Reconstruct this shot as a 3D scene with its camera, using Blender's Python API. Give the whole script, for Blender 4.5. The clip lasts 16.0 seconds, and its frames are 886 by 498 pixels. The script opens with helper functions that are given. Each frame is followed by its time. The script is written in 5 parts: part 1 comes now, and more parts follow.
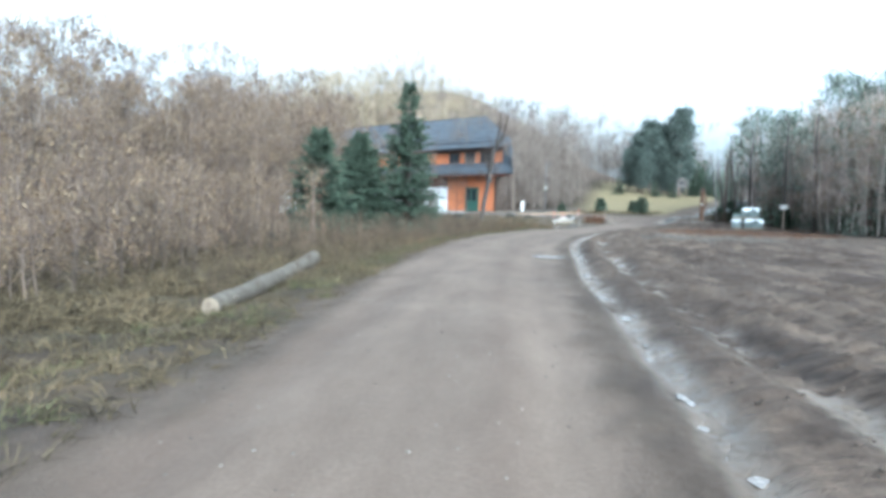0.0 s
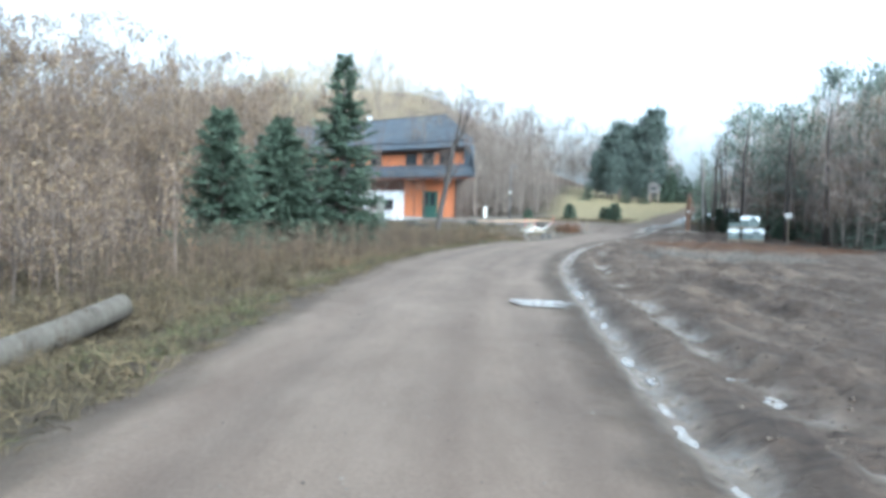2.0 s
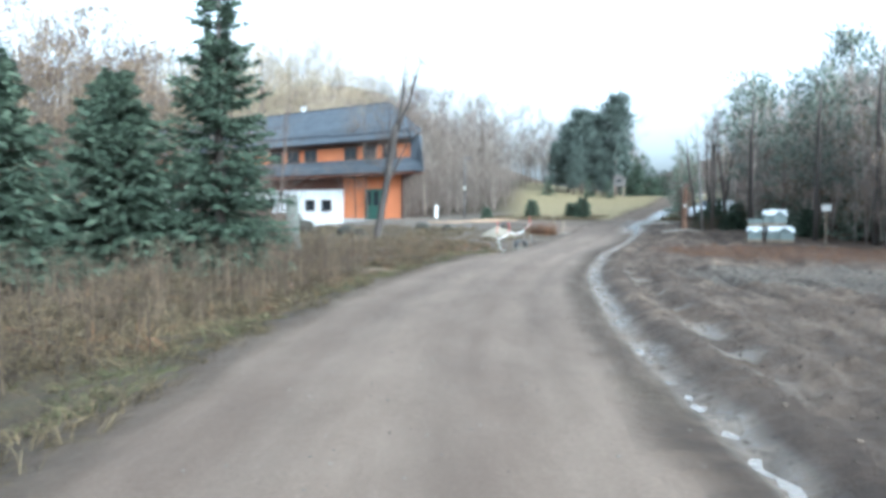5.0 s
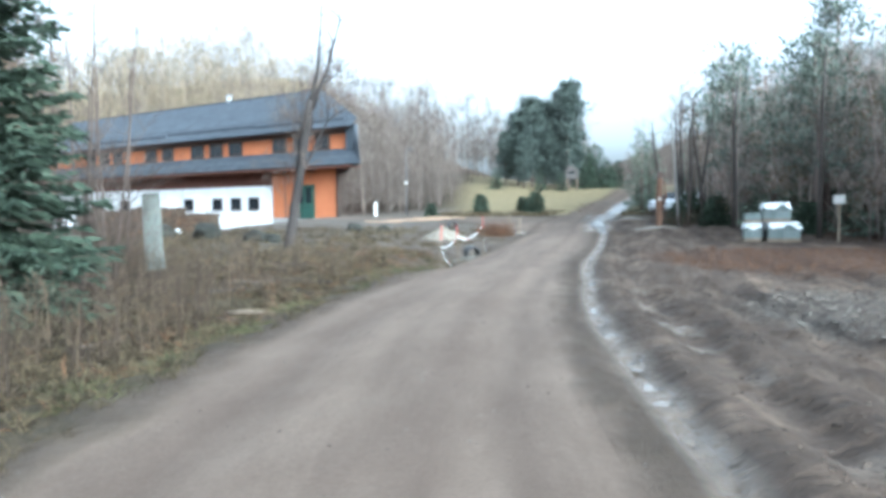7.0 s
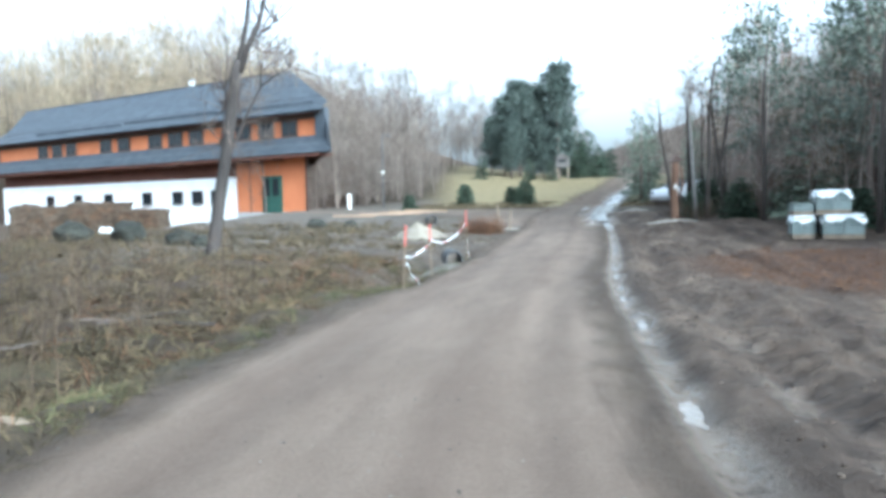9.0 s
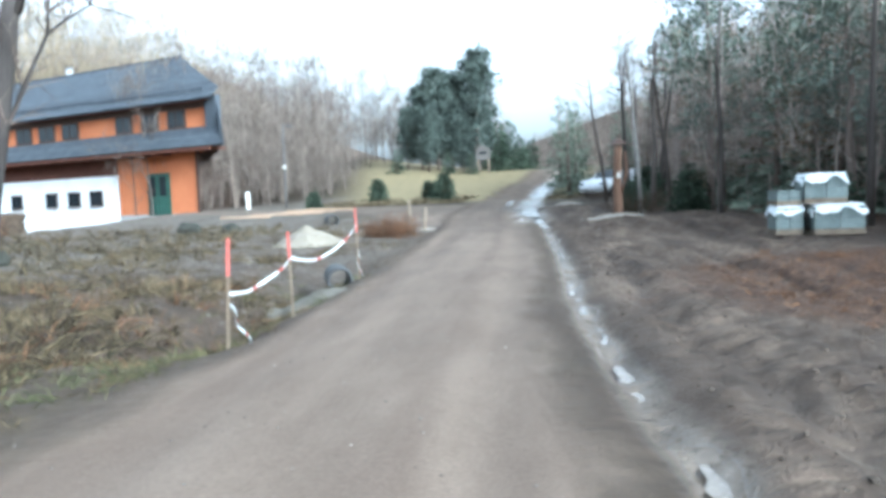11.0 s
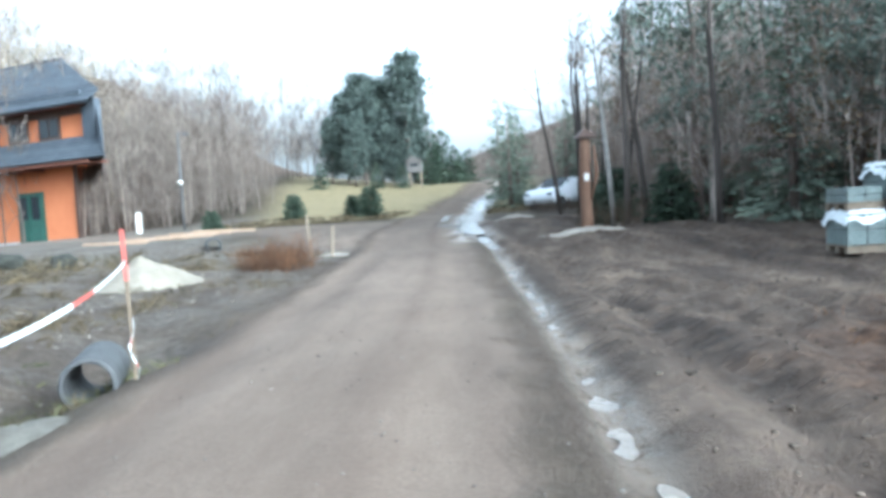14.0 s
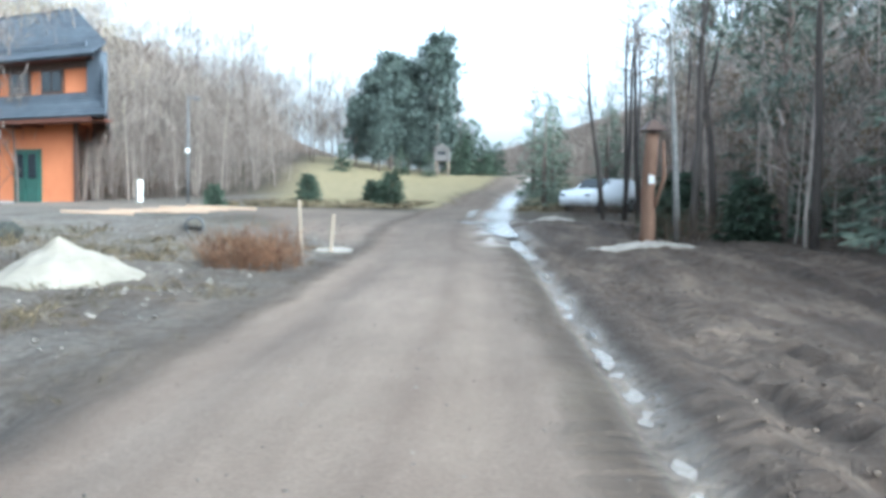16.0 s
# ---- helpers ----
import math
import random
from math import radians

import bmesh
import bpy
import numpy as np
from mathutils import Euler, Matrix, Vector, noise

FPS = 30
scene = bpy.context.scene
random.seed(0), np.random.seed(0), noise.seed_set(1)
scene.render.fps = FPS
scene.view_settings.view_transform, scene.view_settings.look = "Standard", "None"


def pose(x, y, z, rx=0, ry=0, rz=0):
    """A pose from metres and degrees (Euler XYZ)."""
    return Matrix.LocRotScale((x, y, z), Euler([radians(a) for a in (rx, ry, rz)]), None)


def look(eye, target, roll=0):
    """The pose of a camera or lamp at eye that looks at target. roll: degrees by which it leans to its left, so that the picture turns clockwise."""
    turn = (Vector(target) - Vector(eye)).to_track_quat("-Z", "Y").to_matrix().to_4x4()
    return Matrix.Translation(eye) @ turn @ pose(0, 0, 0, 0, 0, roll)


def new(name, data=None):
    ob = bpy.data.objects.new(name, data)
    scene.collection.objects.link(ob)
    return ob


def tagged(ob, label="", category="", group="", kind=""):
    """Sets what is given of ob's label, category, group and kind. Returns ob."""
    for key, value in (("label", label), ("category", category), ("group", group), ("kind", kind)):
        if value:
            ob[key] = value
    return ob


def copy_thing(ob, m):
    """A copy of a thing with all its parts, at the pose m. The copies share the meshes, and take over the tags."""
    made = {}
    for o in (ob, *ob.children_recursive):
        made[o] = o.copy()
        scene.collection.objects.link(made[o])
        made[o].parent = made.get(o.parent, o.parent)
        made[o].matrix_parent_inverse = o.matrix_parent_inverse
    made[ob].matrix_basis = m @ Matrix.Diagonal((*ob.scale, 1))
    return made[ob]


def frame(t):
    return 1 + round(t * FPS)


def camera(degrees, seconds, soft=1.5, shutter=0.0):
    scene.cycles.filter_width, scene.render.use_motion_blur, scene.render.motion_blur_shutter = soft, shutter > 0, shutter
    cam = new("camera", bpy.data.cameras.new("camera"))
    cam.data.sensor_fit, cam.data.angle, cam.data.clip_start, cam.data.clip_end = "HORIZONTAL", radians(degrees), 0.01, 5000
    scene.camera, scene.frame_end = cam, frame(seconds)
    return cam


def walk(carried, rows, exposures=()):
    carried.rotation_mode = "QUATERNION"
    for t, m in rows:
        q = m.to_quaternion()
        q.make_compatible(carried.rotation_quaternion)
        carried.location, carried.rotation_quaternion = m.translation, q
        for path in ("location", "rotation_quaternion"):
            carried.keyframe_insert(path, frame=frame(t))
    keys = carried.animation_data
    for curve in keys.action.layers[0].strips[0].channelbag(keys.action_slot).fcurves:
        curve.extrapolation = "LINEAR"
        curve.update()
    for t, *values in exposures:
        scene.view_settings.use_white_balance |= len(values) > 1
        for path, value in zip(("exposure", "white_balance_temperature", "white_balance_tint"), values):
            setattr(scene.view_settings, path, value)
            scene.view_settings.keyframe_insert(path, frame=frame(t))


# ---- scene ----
cam = camera(58.0, 16.0, soft=4.0)
PATH = [
    (0, (2.081, -0.109, 1.423), (1.626, 1.836, 1.322), 1.40),
    (0.5, (1.817, 1.912, 1.432), (1.428, 3.871, 1.332), 1.53),
    (1, (1.510, 3.728, 1.473), (1.151, 5.693, 1.370), 2.17),
    (1.5, (1.234, 5.517, 1.482), (0.874, 7.482, 1.388), 2.06),
    (2, (0.973, 7.185, 1.519), (0.612, 9.150, 1.433), 1.74),
    (2.5, (0.754, 8.567, 1.581), (0.397, 10.533, 1.490), 1.58),
    (3, (0.489, 9.832, 1.611), (0.136, 11.799, 1.522), 1.98),
    (5.5, (-0.640, 18.483, 1.692), (-0.820, 20.473, 1.606), 0.16),
    (6, (-0.700, 20.087, 1.729), (-0.821, 22.082, 1.652), 0.60),
    (6.5, (-0.770, 21.638, 1.779), (-0.886, 23.632, 1.690), 0.52),
    (7, (-0.778, 23.109, 1.807), (-0.883, 25.104, 1.707), -0.58),
    (7.5, (-0.731, 24.671, 1.796), (-0.760, 26.669, 1.700), 0.18),
    (8, (-0.689, 26.141, 1.804), (-0.716, 28.138, 1.701), 0.66),
    (8.5, (-0.715, 27.505, 1.810), (-0.770, 29.501, 1.693), 0.59),
    (9, (-0.737, 28.664, 1.813), (-0.807, 30.660, 1.692), -1.09),
    (9.5, (-0.630, 30.223, 1.820), (-0.613, 32.219, 1.696), -1.48),
    (10, (-0.490, 31.602, 1.821), (-0.418, 33.596, 1.686), -1.68),
    (12.5, (0.061, 37.001, 1.620), (0.253, 38.987, 1.485), -2.73),
    (13, (0.242, 38.102, 1.614), (0.463, 40.084, 1.473), -2.85),
    (13.5, (0.444, 39.138, 1.606), (0.681, 41.119, 1.468), -3.34),
    (14, (0.622, 40.151, 1.608), (0.907, 42.128, 1.508), -3.55),
    (14.5, (0.809, 41.009, 1.627), (1.133, 42.979, 1.507), -4.27),
    (15, (0.994, 41.904, 1.633), (1.367, 43.865, 1.510), -2.77),
    (15.5, (1.112, 42.659, 1.653), (1.433, 44.629, 1.526), -1.07),
    (16, (1.058, 43.669, 1.672), (1.291, 45.652, 1.551), 1.10),
]
walk(cam, [(t, look(eye, target, roll)) for t, eye, target, roll in PATH], exposures=[(0.0, 2.38, 5060, -1.5), (6.0, 2.38, 5060, -1.5), (12.0, 2.49, 5060, -1.5), (16.0, 2.6, 5060, -1.5)])

# ---- light ----
SUN_ELEVATION, SUN_AZIMUTH = 24.0, 140.0
world = bpy.data.worlds.new("world")
scene.world = world
world.use_nodes = True
wn = world.node_tree.nodes
sky = wn.new("ShaderNodeTexSky")
sky.sky_type, sky.sun_disc = "NISHITA", False
sky.sun_elevation, sky.sun_rotation = radians(SUN_ELEVATION), radians(SUN_AZIMUTH)
sky.air_density, sky.dust_density, sky.ozone_density = 1.0, 6.0, 1.0
wn["Background"].inputs["Strength"].default_value = 0.13
overcast = wn.new("ShaderNodeHueSaturation")
overcast.inputs["Saturation"].default_value = 0.18
world.node_tree.links.new(sky.outputs[0], overcast.inputs["Color"])
world.node_tree.links.new(overcast.outputs[0], wn["Background"].inputs["Color"])
sun = new("sun", bpy.data.lights.new("sun", "SUN"))
sun.data.energy, sun.data.angle, sun.data.color = 0.35, radians(20.0), (1.0, 0.92, 0.8)
sun_dir = Vector((math.sin(radians(SUN_AZIMUTH)) * math.cos(radians(SUN_ELEVATION)), math.cos(radians(SUN_AZIMUTH)) * math.cos(radians(SUN_ELEVATION)), math.sin(radians(SUN_ELEVATION))))
sun.matrix_world = look(sun_dir * 200, (0, 0, 0))


# ---- materials ----
def nodes_of(name):
    m = bpy.data.materials.new(name)
    m.use_nodes = True
    return m, m.node_tree.nodes, m.node_tree.links, m.node_tree.nodes["Principled BSDF"]


def ramp_node(ns, ls, fac, stops):
    r = ns.new("ShaderNodeValToRGB")
    while len(r.color_ramp.elements) < len(stops):
        r.color_ramp.elements.new(0.5)
    for e, (p, c) in zip(r.color_ramp.elements, stops):
        e.position, e.color = p, (*c, 1)
    ls.new(fac, r.inputs[0])
    return r.outputs[0]


def noise_node(ns, ls, vec, scale, detail=6.0, rough=0.6, stretch=None):
    n = ns.new("ShaderNodeTexNoise")
    n.inputs["Scale"].default_value, n.inputs["Detail"].default_value, n.inputs["Roughness"].default_value = scale, detail, rough
    if stretch:
        mp = ns.new("ShaderNodeMapping")
        mp.inputs["Scale"].default_value = stretch
        ls.new(vec, mp.inputs[0])
        vec = mp.outputs[0]
    ls.new(vec, n.inputs["Vector"])
    return n.outputs["Fac"]


def mix_node(ns, ls, fac, a, b, blend="MIX"):
    x = ns.new("ShaderNodeMix")
    x.data_type, x.blend_type = "RGBA", blend
    for sock, v in ((x.inputs[0], fac), (x.inputs[6], a), (x.inputs[7], b)):
        if isinstance(v, (int, float)):
            sock.default_value = v
        elif isinstance(v, tuple):
            sock.default_value = (*v, 1)
        else:
            ls.new(v, sock)
    return x.outputs[2]


def bump_node(ns, ls, bs, height, strength, distance):
    b = ns.new("ShaderNodeBump")
    b.inputs["Strength"].default_value, b.inputs["Distance"].default_value = strength, distance
    ls.new(height, b.inputs["Height"])
    ls.new(b.outputs[0], bs.inputs["Normal"])


def mat(name, dark, light, scale=3.0, rough=0.85, bump=0.3, fine=40.0, stretch=None, vary=0.0, metallic=0.0, distance=0.01):
    """A surface whose colour wanders between two tones at a broad and a fine scale, with relief."""
    m, ns, ls, bs = nodes_of(name)
    co = ns.new("ShaderNodeTexCoord").outputs["Object"]
    broad, small = noise_node(ns, ls, co, scale, 5, 0.6, stretch), noise_node(ns, ls, co, fine, 4, 0.65, stretch)
    c = ramp_node(ns, ls, broad, [(0.3, dark), (0.7, light)])
    grain = ramp_node(ns, ls, small, [(0.25, (0.72, 0.72, 0.72)), (0.75, (1.25, 1.25, 1.25))])
    c = mix_node(ns, ls, 0.8, c, grain, "MULTIPLY")
    if vary:
        info = ns.new("ShaderNodeObjectInfo")
        shade = ramp_node(ns, ls, info.outputs["Random"], [(0.0, (1 - vary,) * 3), (1.0, (1 + vary,) * 3)])
        c = mix_node(ns, ls, 1.0, c, shade, "MULTIPLY")
    ls.new(c, bs.inputs["Base Color"])
    bs.inputs["Roughness"].default_value, bs.inputs["Metallic"].default_value = rough, metallic
    bs.inputs["Specular IOR Level"].default_value = 0.3
    bump_node(ns, ls, bs, small, bump, distance)
    return m


def island_mat(name, dark, mid, light, rough=0.8, through_light=0.0):
    """Leaves, needles or blades: each island of the mesh takes its own tone."""
    m, ns, ls, bs = nodes_of(name)
    g = ns.new("ShaderNodeNewGeometry")
    co = ns.new("ShaderNodeTexCoord").outputs["Object"]
    c = ramp_node(ns, ls, g.outputs["Random Per Island"], [(0.0, dark), (0.5, mid), (1.0, light)])
    broad = ramp_node(ns, ls, noise_node(ns, ls, co, 0.8, 3), [(0.3, (0.7, 0.72, 0.7)), (0.7, (1.2, 1.15, 1.1))])
    c = mix_node(ns, ls, 1.0, c, broad, "MULTIPLY")
    ls.new(c, bs.inputs["Base Color"])
    bs.inputs["Roughness"].default_value = rough
    bs.inputs["Specular IOR Level"].default_value = 0.2
    return m


def ground_material():
    m, ns, ls, bs = nodes_of("soil_and_grass")
    co = ns.new("ShaderNodeTexCoord").outputs["Object"]

    def attr(name):
        a = ns.new("ShaderNodeAttribute")
        a.attribute_name = name
        return a.outputs["Fac"]

    n1, n2, n3, n4 = (noise_node(ns, ls, co, s, d, 0.65) for s, d in ((0.35, 5), (1.7, 6), (9.0, 6), (45.0, 4)))
    grass = ramp_node(ns, ls, n2, [(0.3, (0.034, 0.026, 0.017)), (0.5, (0.06, 0.046, 0.029)), (0.68, (0.1, 0.078, 0.05))])
    green = ramp_node(ns, ls, n3, [(0.3, (0.05, 0.053, 0.023)), (0.7, (0.115, 0.108, 0.052))])
    grass = mix_node(ns, ls, ramp_node(ns, ls, n1, [(0.5, (0, 0, 0)), (0.66, (0.7, 0.7, 0.7))]), grass, green)
    lanes = ns.new("ShaderNodeCombineXYZ")
    sep = ns.new("ShaderNodeSeparateXYZ")
    ls.new(co, sep.inputs[0])
    ls.new(attr("across"), lanes.inputs[0])
    ls.new(sep.outputs[1], lanes.inputs[1])
    drawn = noise_node(ns, ls, lanes.outputs[0], 1.0, 6, 0.65, (75.0, 0.45, 1.0))
    mud = ramp_node(ns, ls, drawn, [(0.34, (0.13, 0.102, 0.083)), (0.5, (0.192, 0.155, 0.126)), (0.64, (0.31, 0.257, 0.212))])
    road = ramp_node(ns, ls, drawn, [(0.3, (0.152, 0.122, 0.099)), (0.5, (0.192, 0.158, 0.13)), (0.72, (0.238, 0.2, 0.168))])
    litter = ramp_node(ns, ls, n3, [(0.3, (0.075, 0.044, 0.03)), (0.55, (0.15, 0.087, 0.053)), (0.75, (0.24, 0.145, 0.085))])
    gravel = ramp_node(ns, ls, n3, [(0.3, (0.14, 0.135, 0.125)), (0.55, (0.25, 0.245, 0.235)), (0.75, (0.38, 0.375, 0.36))])
    field = ramp_node(ns, ls, n2, [(0.3, (0.2, 0.178, 0.1)), (0.7, (0.32, 0.285, 0.165))])
    streak = ramp_node(ns, ls, noise_node(ns, ls, lanes.outputs[0], 1.0, 5, 0.6, (62.0, 0.09, 1.0)), [(0.3, (0.78, 0.765, 0.755)), (0.7, (1.14, 1.14, 1.14))])
    road = mix_node(ns, ls, 1.0, road, streak, "MULTIPLY")
    trails = ramp_node(ns, ls, noise_node(ns, ls, lanes.outputs[0], 1.0, 4, 0.55, (50.0, 0.13, 1.0)), [(0.36, (0.66, 0.63, 0.61)), (0.52, (1.0, 1.0, 1.0)), (0.68, (1.2, 1.18, 1.15))])
    mud = mix_node(ns, ls, 0.9, mud, trails, "MULTIPLY")
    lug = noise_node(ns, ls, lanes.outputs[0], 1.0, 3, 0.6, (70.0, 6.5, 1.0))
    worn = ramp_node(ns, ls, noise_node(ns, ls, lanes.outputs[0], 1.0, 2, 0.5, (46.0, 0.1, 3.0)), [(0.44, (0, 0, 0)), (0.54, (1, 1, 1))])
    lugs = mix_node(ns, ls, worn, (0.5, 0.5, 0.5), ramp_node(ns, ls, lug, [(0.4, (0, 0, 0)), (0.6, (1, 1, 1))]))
    # lug relief shaded in the colour: hollows darkened, crests lightened, matching the bump
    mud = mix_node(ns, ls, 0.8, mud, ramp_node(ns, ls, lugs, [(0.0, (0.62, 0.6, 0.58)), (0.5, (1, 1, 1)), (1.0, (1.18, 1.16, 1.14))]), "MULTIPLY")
    road = mix_node(ns, ls, attr("track"), road, mix_node(ns, ls, 1.0, road, (0.84, 0.82, 0.81), "MULTIPLY"))
    c = grass
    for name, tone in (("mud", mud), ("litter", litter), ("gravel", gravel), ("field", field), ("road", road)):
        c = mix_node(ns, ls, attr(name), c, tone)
    grain = ramp_node(ns, ls, n4, [(0.25, (0.7, 0.7, 0.7)), (0.75, (1.28, 1.28, 1.28))])
    c = mix_node(ns, ls, 0.75, c, grain, "MULTIPLY")
    clods = ramp_node(ns, ls, n3, [(0.3, (0.75, 0.74, 0.73)), (0.7, (1.18, 1.18, 1.18))])
    rough_ground = ns.new("ShaderNodeMapRange")
    rough_ground.inputs["To Min"].default_value, rough_ground.inputs["To Max"].default_value = 0.85, 0.15
    ls.new(attr("road"), rough_ground.inputs[0])
    c = mix_node(ns, ls, rough_ground.outputs[0], c, clods, "MULTIPLY")
    wet = ns.new("ShaderNodeMath")
    wet.operation = "MULTIPLY"
    ls.new(attr("wet"), wet.inputs[0])
    ls.new(ramp_node(ns, ls, n3, [(0.35, (0.3, 0.3, 0.3)), (0.65, (1, 1, 1))]), wet.inputs[1])
    c = mix_node(ns, ls, wet.outputs[0], c, mix_node(ns, ls, 1.0, c, (0.8, 0.775, 0.75), "MULTIPLY"))
    slurry = ns.new("ShaderNodeMath")
    slurry.operation = "MULTIPLY"
    ls.new(attr("slurry"), slurry.inputs[0])
    ls.new(ramp_node(ns, ls, n3, [(0.3, (0.0, 0.0, 0.0)), (0.46, (1, 1, 1))]), slurry.inputs[1])
    c = mix_node(ns, ls, slurry.outputs[0], c, (0.43, 0.385, 0.335))
    c = mix_node(ns, ls, 1.0, c, (0.685, 0.615, 0.555), "MULTIPLY")
    ls.new(c, bs.inputs["Base Color"])
    r = ns.new("ShaderNodeMapRange")
    r.inputs["To Min"].default_value, r.inputs["To Max"].default_value = 0.95, 0.5
    ls.new(wet.outputs[0], r.inputs[0])
    gloss = ns.new("ShaderNodeMapRange")
    gloss.inputs["To Max"].default_value = 0.16
    ls.new(r.outputs[0], gloss.inputs["To Min"])
    ls.new(slurry.outputs[0], gloss.inputs[0])
    ls.new(gloss.outputs[0], bs.inputs["Roughness"])
    bs.inputs["Specular IOR Level"].default_value = 0.35
    add = ns.new("ShaderNodeMath")
    add.operation = "ADD"
    ls.new(n3, add.inputs[0])
    ls.new(n4, add.inputs[1])
    lumpy = ns.new("ShaderNodeMath")
    lumpy.operation = "MULTIPLY_ADD"
    lumpy.inputs[1].default_value, lumpy.inputs[2].default_value = 1.4, 0.05
    ls.new(attr("mud"), lumpy.inputs[0])
    high = ns.new("ShaderNodeMath")
    high.operation = "MULTIPLY"
    ls.new(add.outputs[0], high.inputs[0])
    ls.new(lumpy.outputs[0], high.inputs[1])
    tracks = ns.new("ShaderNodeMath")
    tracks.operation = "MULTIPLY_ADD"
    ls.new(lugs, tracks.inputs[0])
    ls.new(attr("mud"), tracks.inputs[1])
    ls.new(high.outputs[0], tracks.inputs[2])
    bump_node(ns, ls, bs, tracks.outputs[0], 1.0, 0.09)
    return m


SOIL = ground_material()
WATER, _ns, _ls, _bs = nodes_of("muddy_water")
_bs.inputs["Base Color"].default_value = (0.2, 0.17, 0.142, 1)
_bs.inputs["Specular IOR Level"].default_value = 0.5
_co = _ns.new("ShaderNodeTexCoord").outputs["Object"]
_ls.new(ramp_node(_ns, _ls, noise_node(_ns, _ls, _co, 11.0, 5), [(0.42, (0.03, 0.03, 0.03)), (0.6, (0.4, 0.4, 0.4))]), _bs.inputs["Roughness"])
bump_node(_ns, _ls, _bs, noise_node(_ns, _ls, _co, 12.0, 4), 0.5, 0.02)
BARK = mat("grey_brown_bark", (0.045, 0.037, 0.032), (0.105, 0.088, 0.077), 3.0, 0.95, 0.6, 30.0, (1, 1, 0.2), vary=0.15)
DARK_BARK = mat("dark_grey_bark", (0.026, 0.022, 0.02), (0.07, 0.06, 0.054), 3.0, 0.95, 0.8, 26.0, (1, 1, 0.2), distance=0.02)
PINE_BARK = mat("pine_bark", (0.1, 0.078, 0.066), (0.2, 0.155, 0.13), 2.0, 0.95, 0.6, 25.0, (1, 1, 0.25), vary=0.15)
TWIG = island_mat("bare_twigs", (0.08, 0.066, 0.058), (0.14, 0.115, 0.1), (0.22, 0.185, 0.16), 0.9)
DARK_TWIG = island_mat("dark_twigs", (0.05, 0.039, 0.034), (0.1, 0.078, 0.067), (0.18, 0.142, 0.118), 0.9)
# grey-brown twigs lightened so the colour carries the haze over the forest
HAZE_TWIG = island_mat("hazed_twigs", (0.2, 0.165, 0.15), (0.31, 0.26, 0.235), (0.42, 0.36, 0.325), 0.9)
BRAMBLE = island_mat("dark_bramble", (0.035, 0.026, 0.02), (0.075, 0.055, 0.04), (0.15, 0.115, 0.08), 0.9)
# twigs with golden sunlight put into their colour
SUN_GOLD_TWIG = island_mat("sun_toned_twigs", (0.12, 0.097, 0.07), (0.22, 0.178, 0.125), (0.36, 0.295, 0.205), 0.9)
BROWN_LEAF = island_mat("dead_leaves", (0.085, 0.058, 0.037), (0.155, 0.11, 0.07), (0.25, 0.19, 0.125), 0.85)
NEEDLE = island_mat("spruce_needles", (0.03, 0.046, 0.032), (0.05, 0.072, 0.05), (0.076, 0.1, 0.07), 0.8)
# paler copy of the spruce needles, with the forest's haze put into the colour
FOREST_NEEDLE = island_mat("hazed_forest_needles", (0.085, 0.11, 0.085), (0.135, 0.162, 0.126), (0.19, 0.215, 0.168), 0.75)
FIELD_NEEDLE = island_mat("dark_pine_needles", (0.045, 0.06, 0.055), (0.072, 0.092, 0.082), (0.1, 0.122, 0.108), 0.75)
# also lightened for the haze over the forest edge
PINE_NEEDLE = island_mat("pine_needles", (0.08, 0.1, 0.085), (0.12, 0.145, 0.12), (0.17, 0.19, 0.16), 0.7)
STRAW = island_mat("dry_grass", (0.028, 0.022, 0.013), (0.064, 0.05, 0.03), (0.16, 0.125, 0.075), 0.9)
GREEN_GRASS = island_mat("green_grass", (0.042, 0.046, 0.022), (0.075, 0.075, 0.036), (0.125, 0.117, 0.062), 0.9)
RUSSET = island_mat("russet_twigs", (0.065, 0.036, 0.023), (0.125, 0.066, 0.037), (0.21, 0.118, 0.065), 0.9)
ORANGE = mat("orange_render", (0.42, 0.145, 0.062), (0.5, 0.18, 0.078), 0.8, 0.9, 0.25, 60.0)
WHITE = mat("white_render", (0.7, 0.71, 0.72), (0.82, 0.82, 0.81), 0.6, 0.9, 0.25, 50.0)
SLATE = mat("slate_shingle", (0.05, 0.059, 0.071), (0.088, 0.1, 0.116), 1.2, 0.75, 0.3, 22.0, vary=0.14)
BROWN_WOOD = mat("brown_stained_wood", (0.085, 0.034, 0.022), (0.15, 0.062, 0.04), 2.0, 0.75, 0.3, 30.0, (0.3, 1, 1))
GREEN_PAINT = mat("dark_green_paint", (0.02, 0.055, 0.042), (0.032, 0.08, 0.06), 2.0, 0.5, 0.15)
GLASS, _ns, _ls, _bs = nodes_of("window_glass")
_bs.inputs["Base Color"].default_value = (0.018, 0.022, 0.026, 1)
_bs.inputs["Roughness"].default_value = 0.05
FRAME_WOOD = mat("dark_window_frame", (0.05, 0.03, 0.022), (0.09, 0.055, 0.04), 3.0, 0.6, 0.2)
CONCRETE = mat("grey_concrete", (0.24, 0.235, 0.225), (0.4, 0.39, 0.37), 2.0, 0.95, 0.4, 40.0)
SAND = mat("pale_sand", (0.175, 0.152, 0.118), (0.25, 0.22, 0.175), 2.5, 1.0, 0.4, 60.0, distance=0.02)
FILM = mat("grey_green_wrapped_blocks", (0.11, 0.135, 0.13), (0.19, 0.225, 0.215), 2.0, 0.5, 0.3, 18.0, vary=0.12)
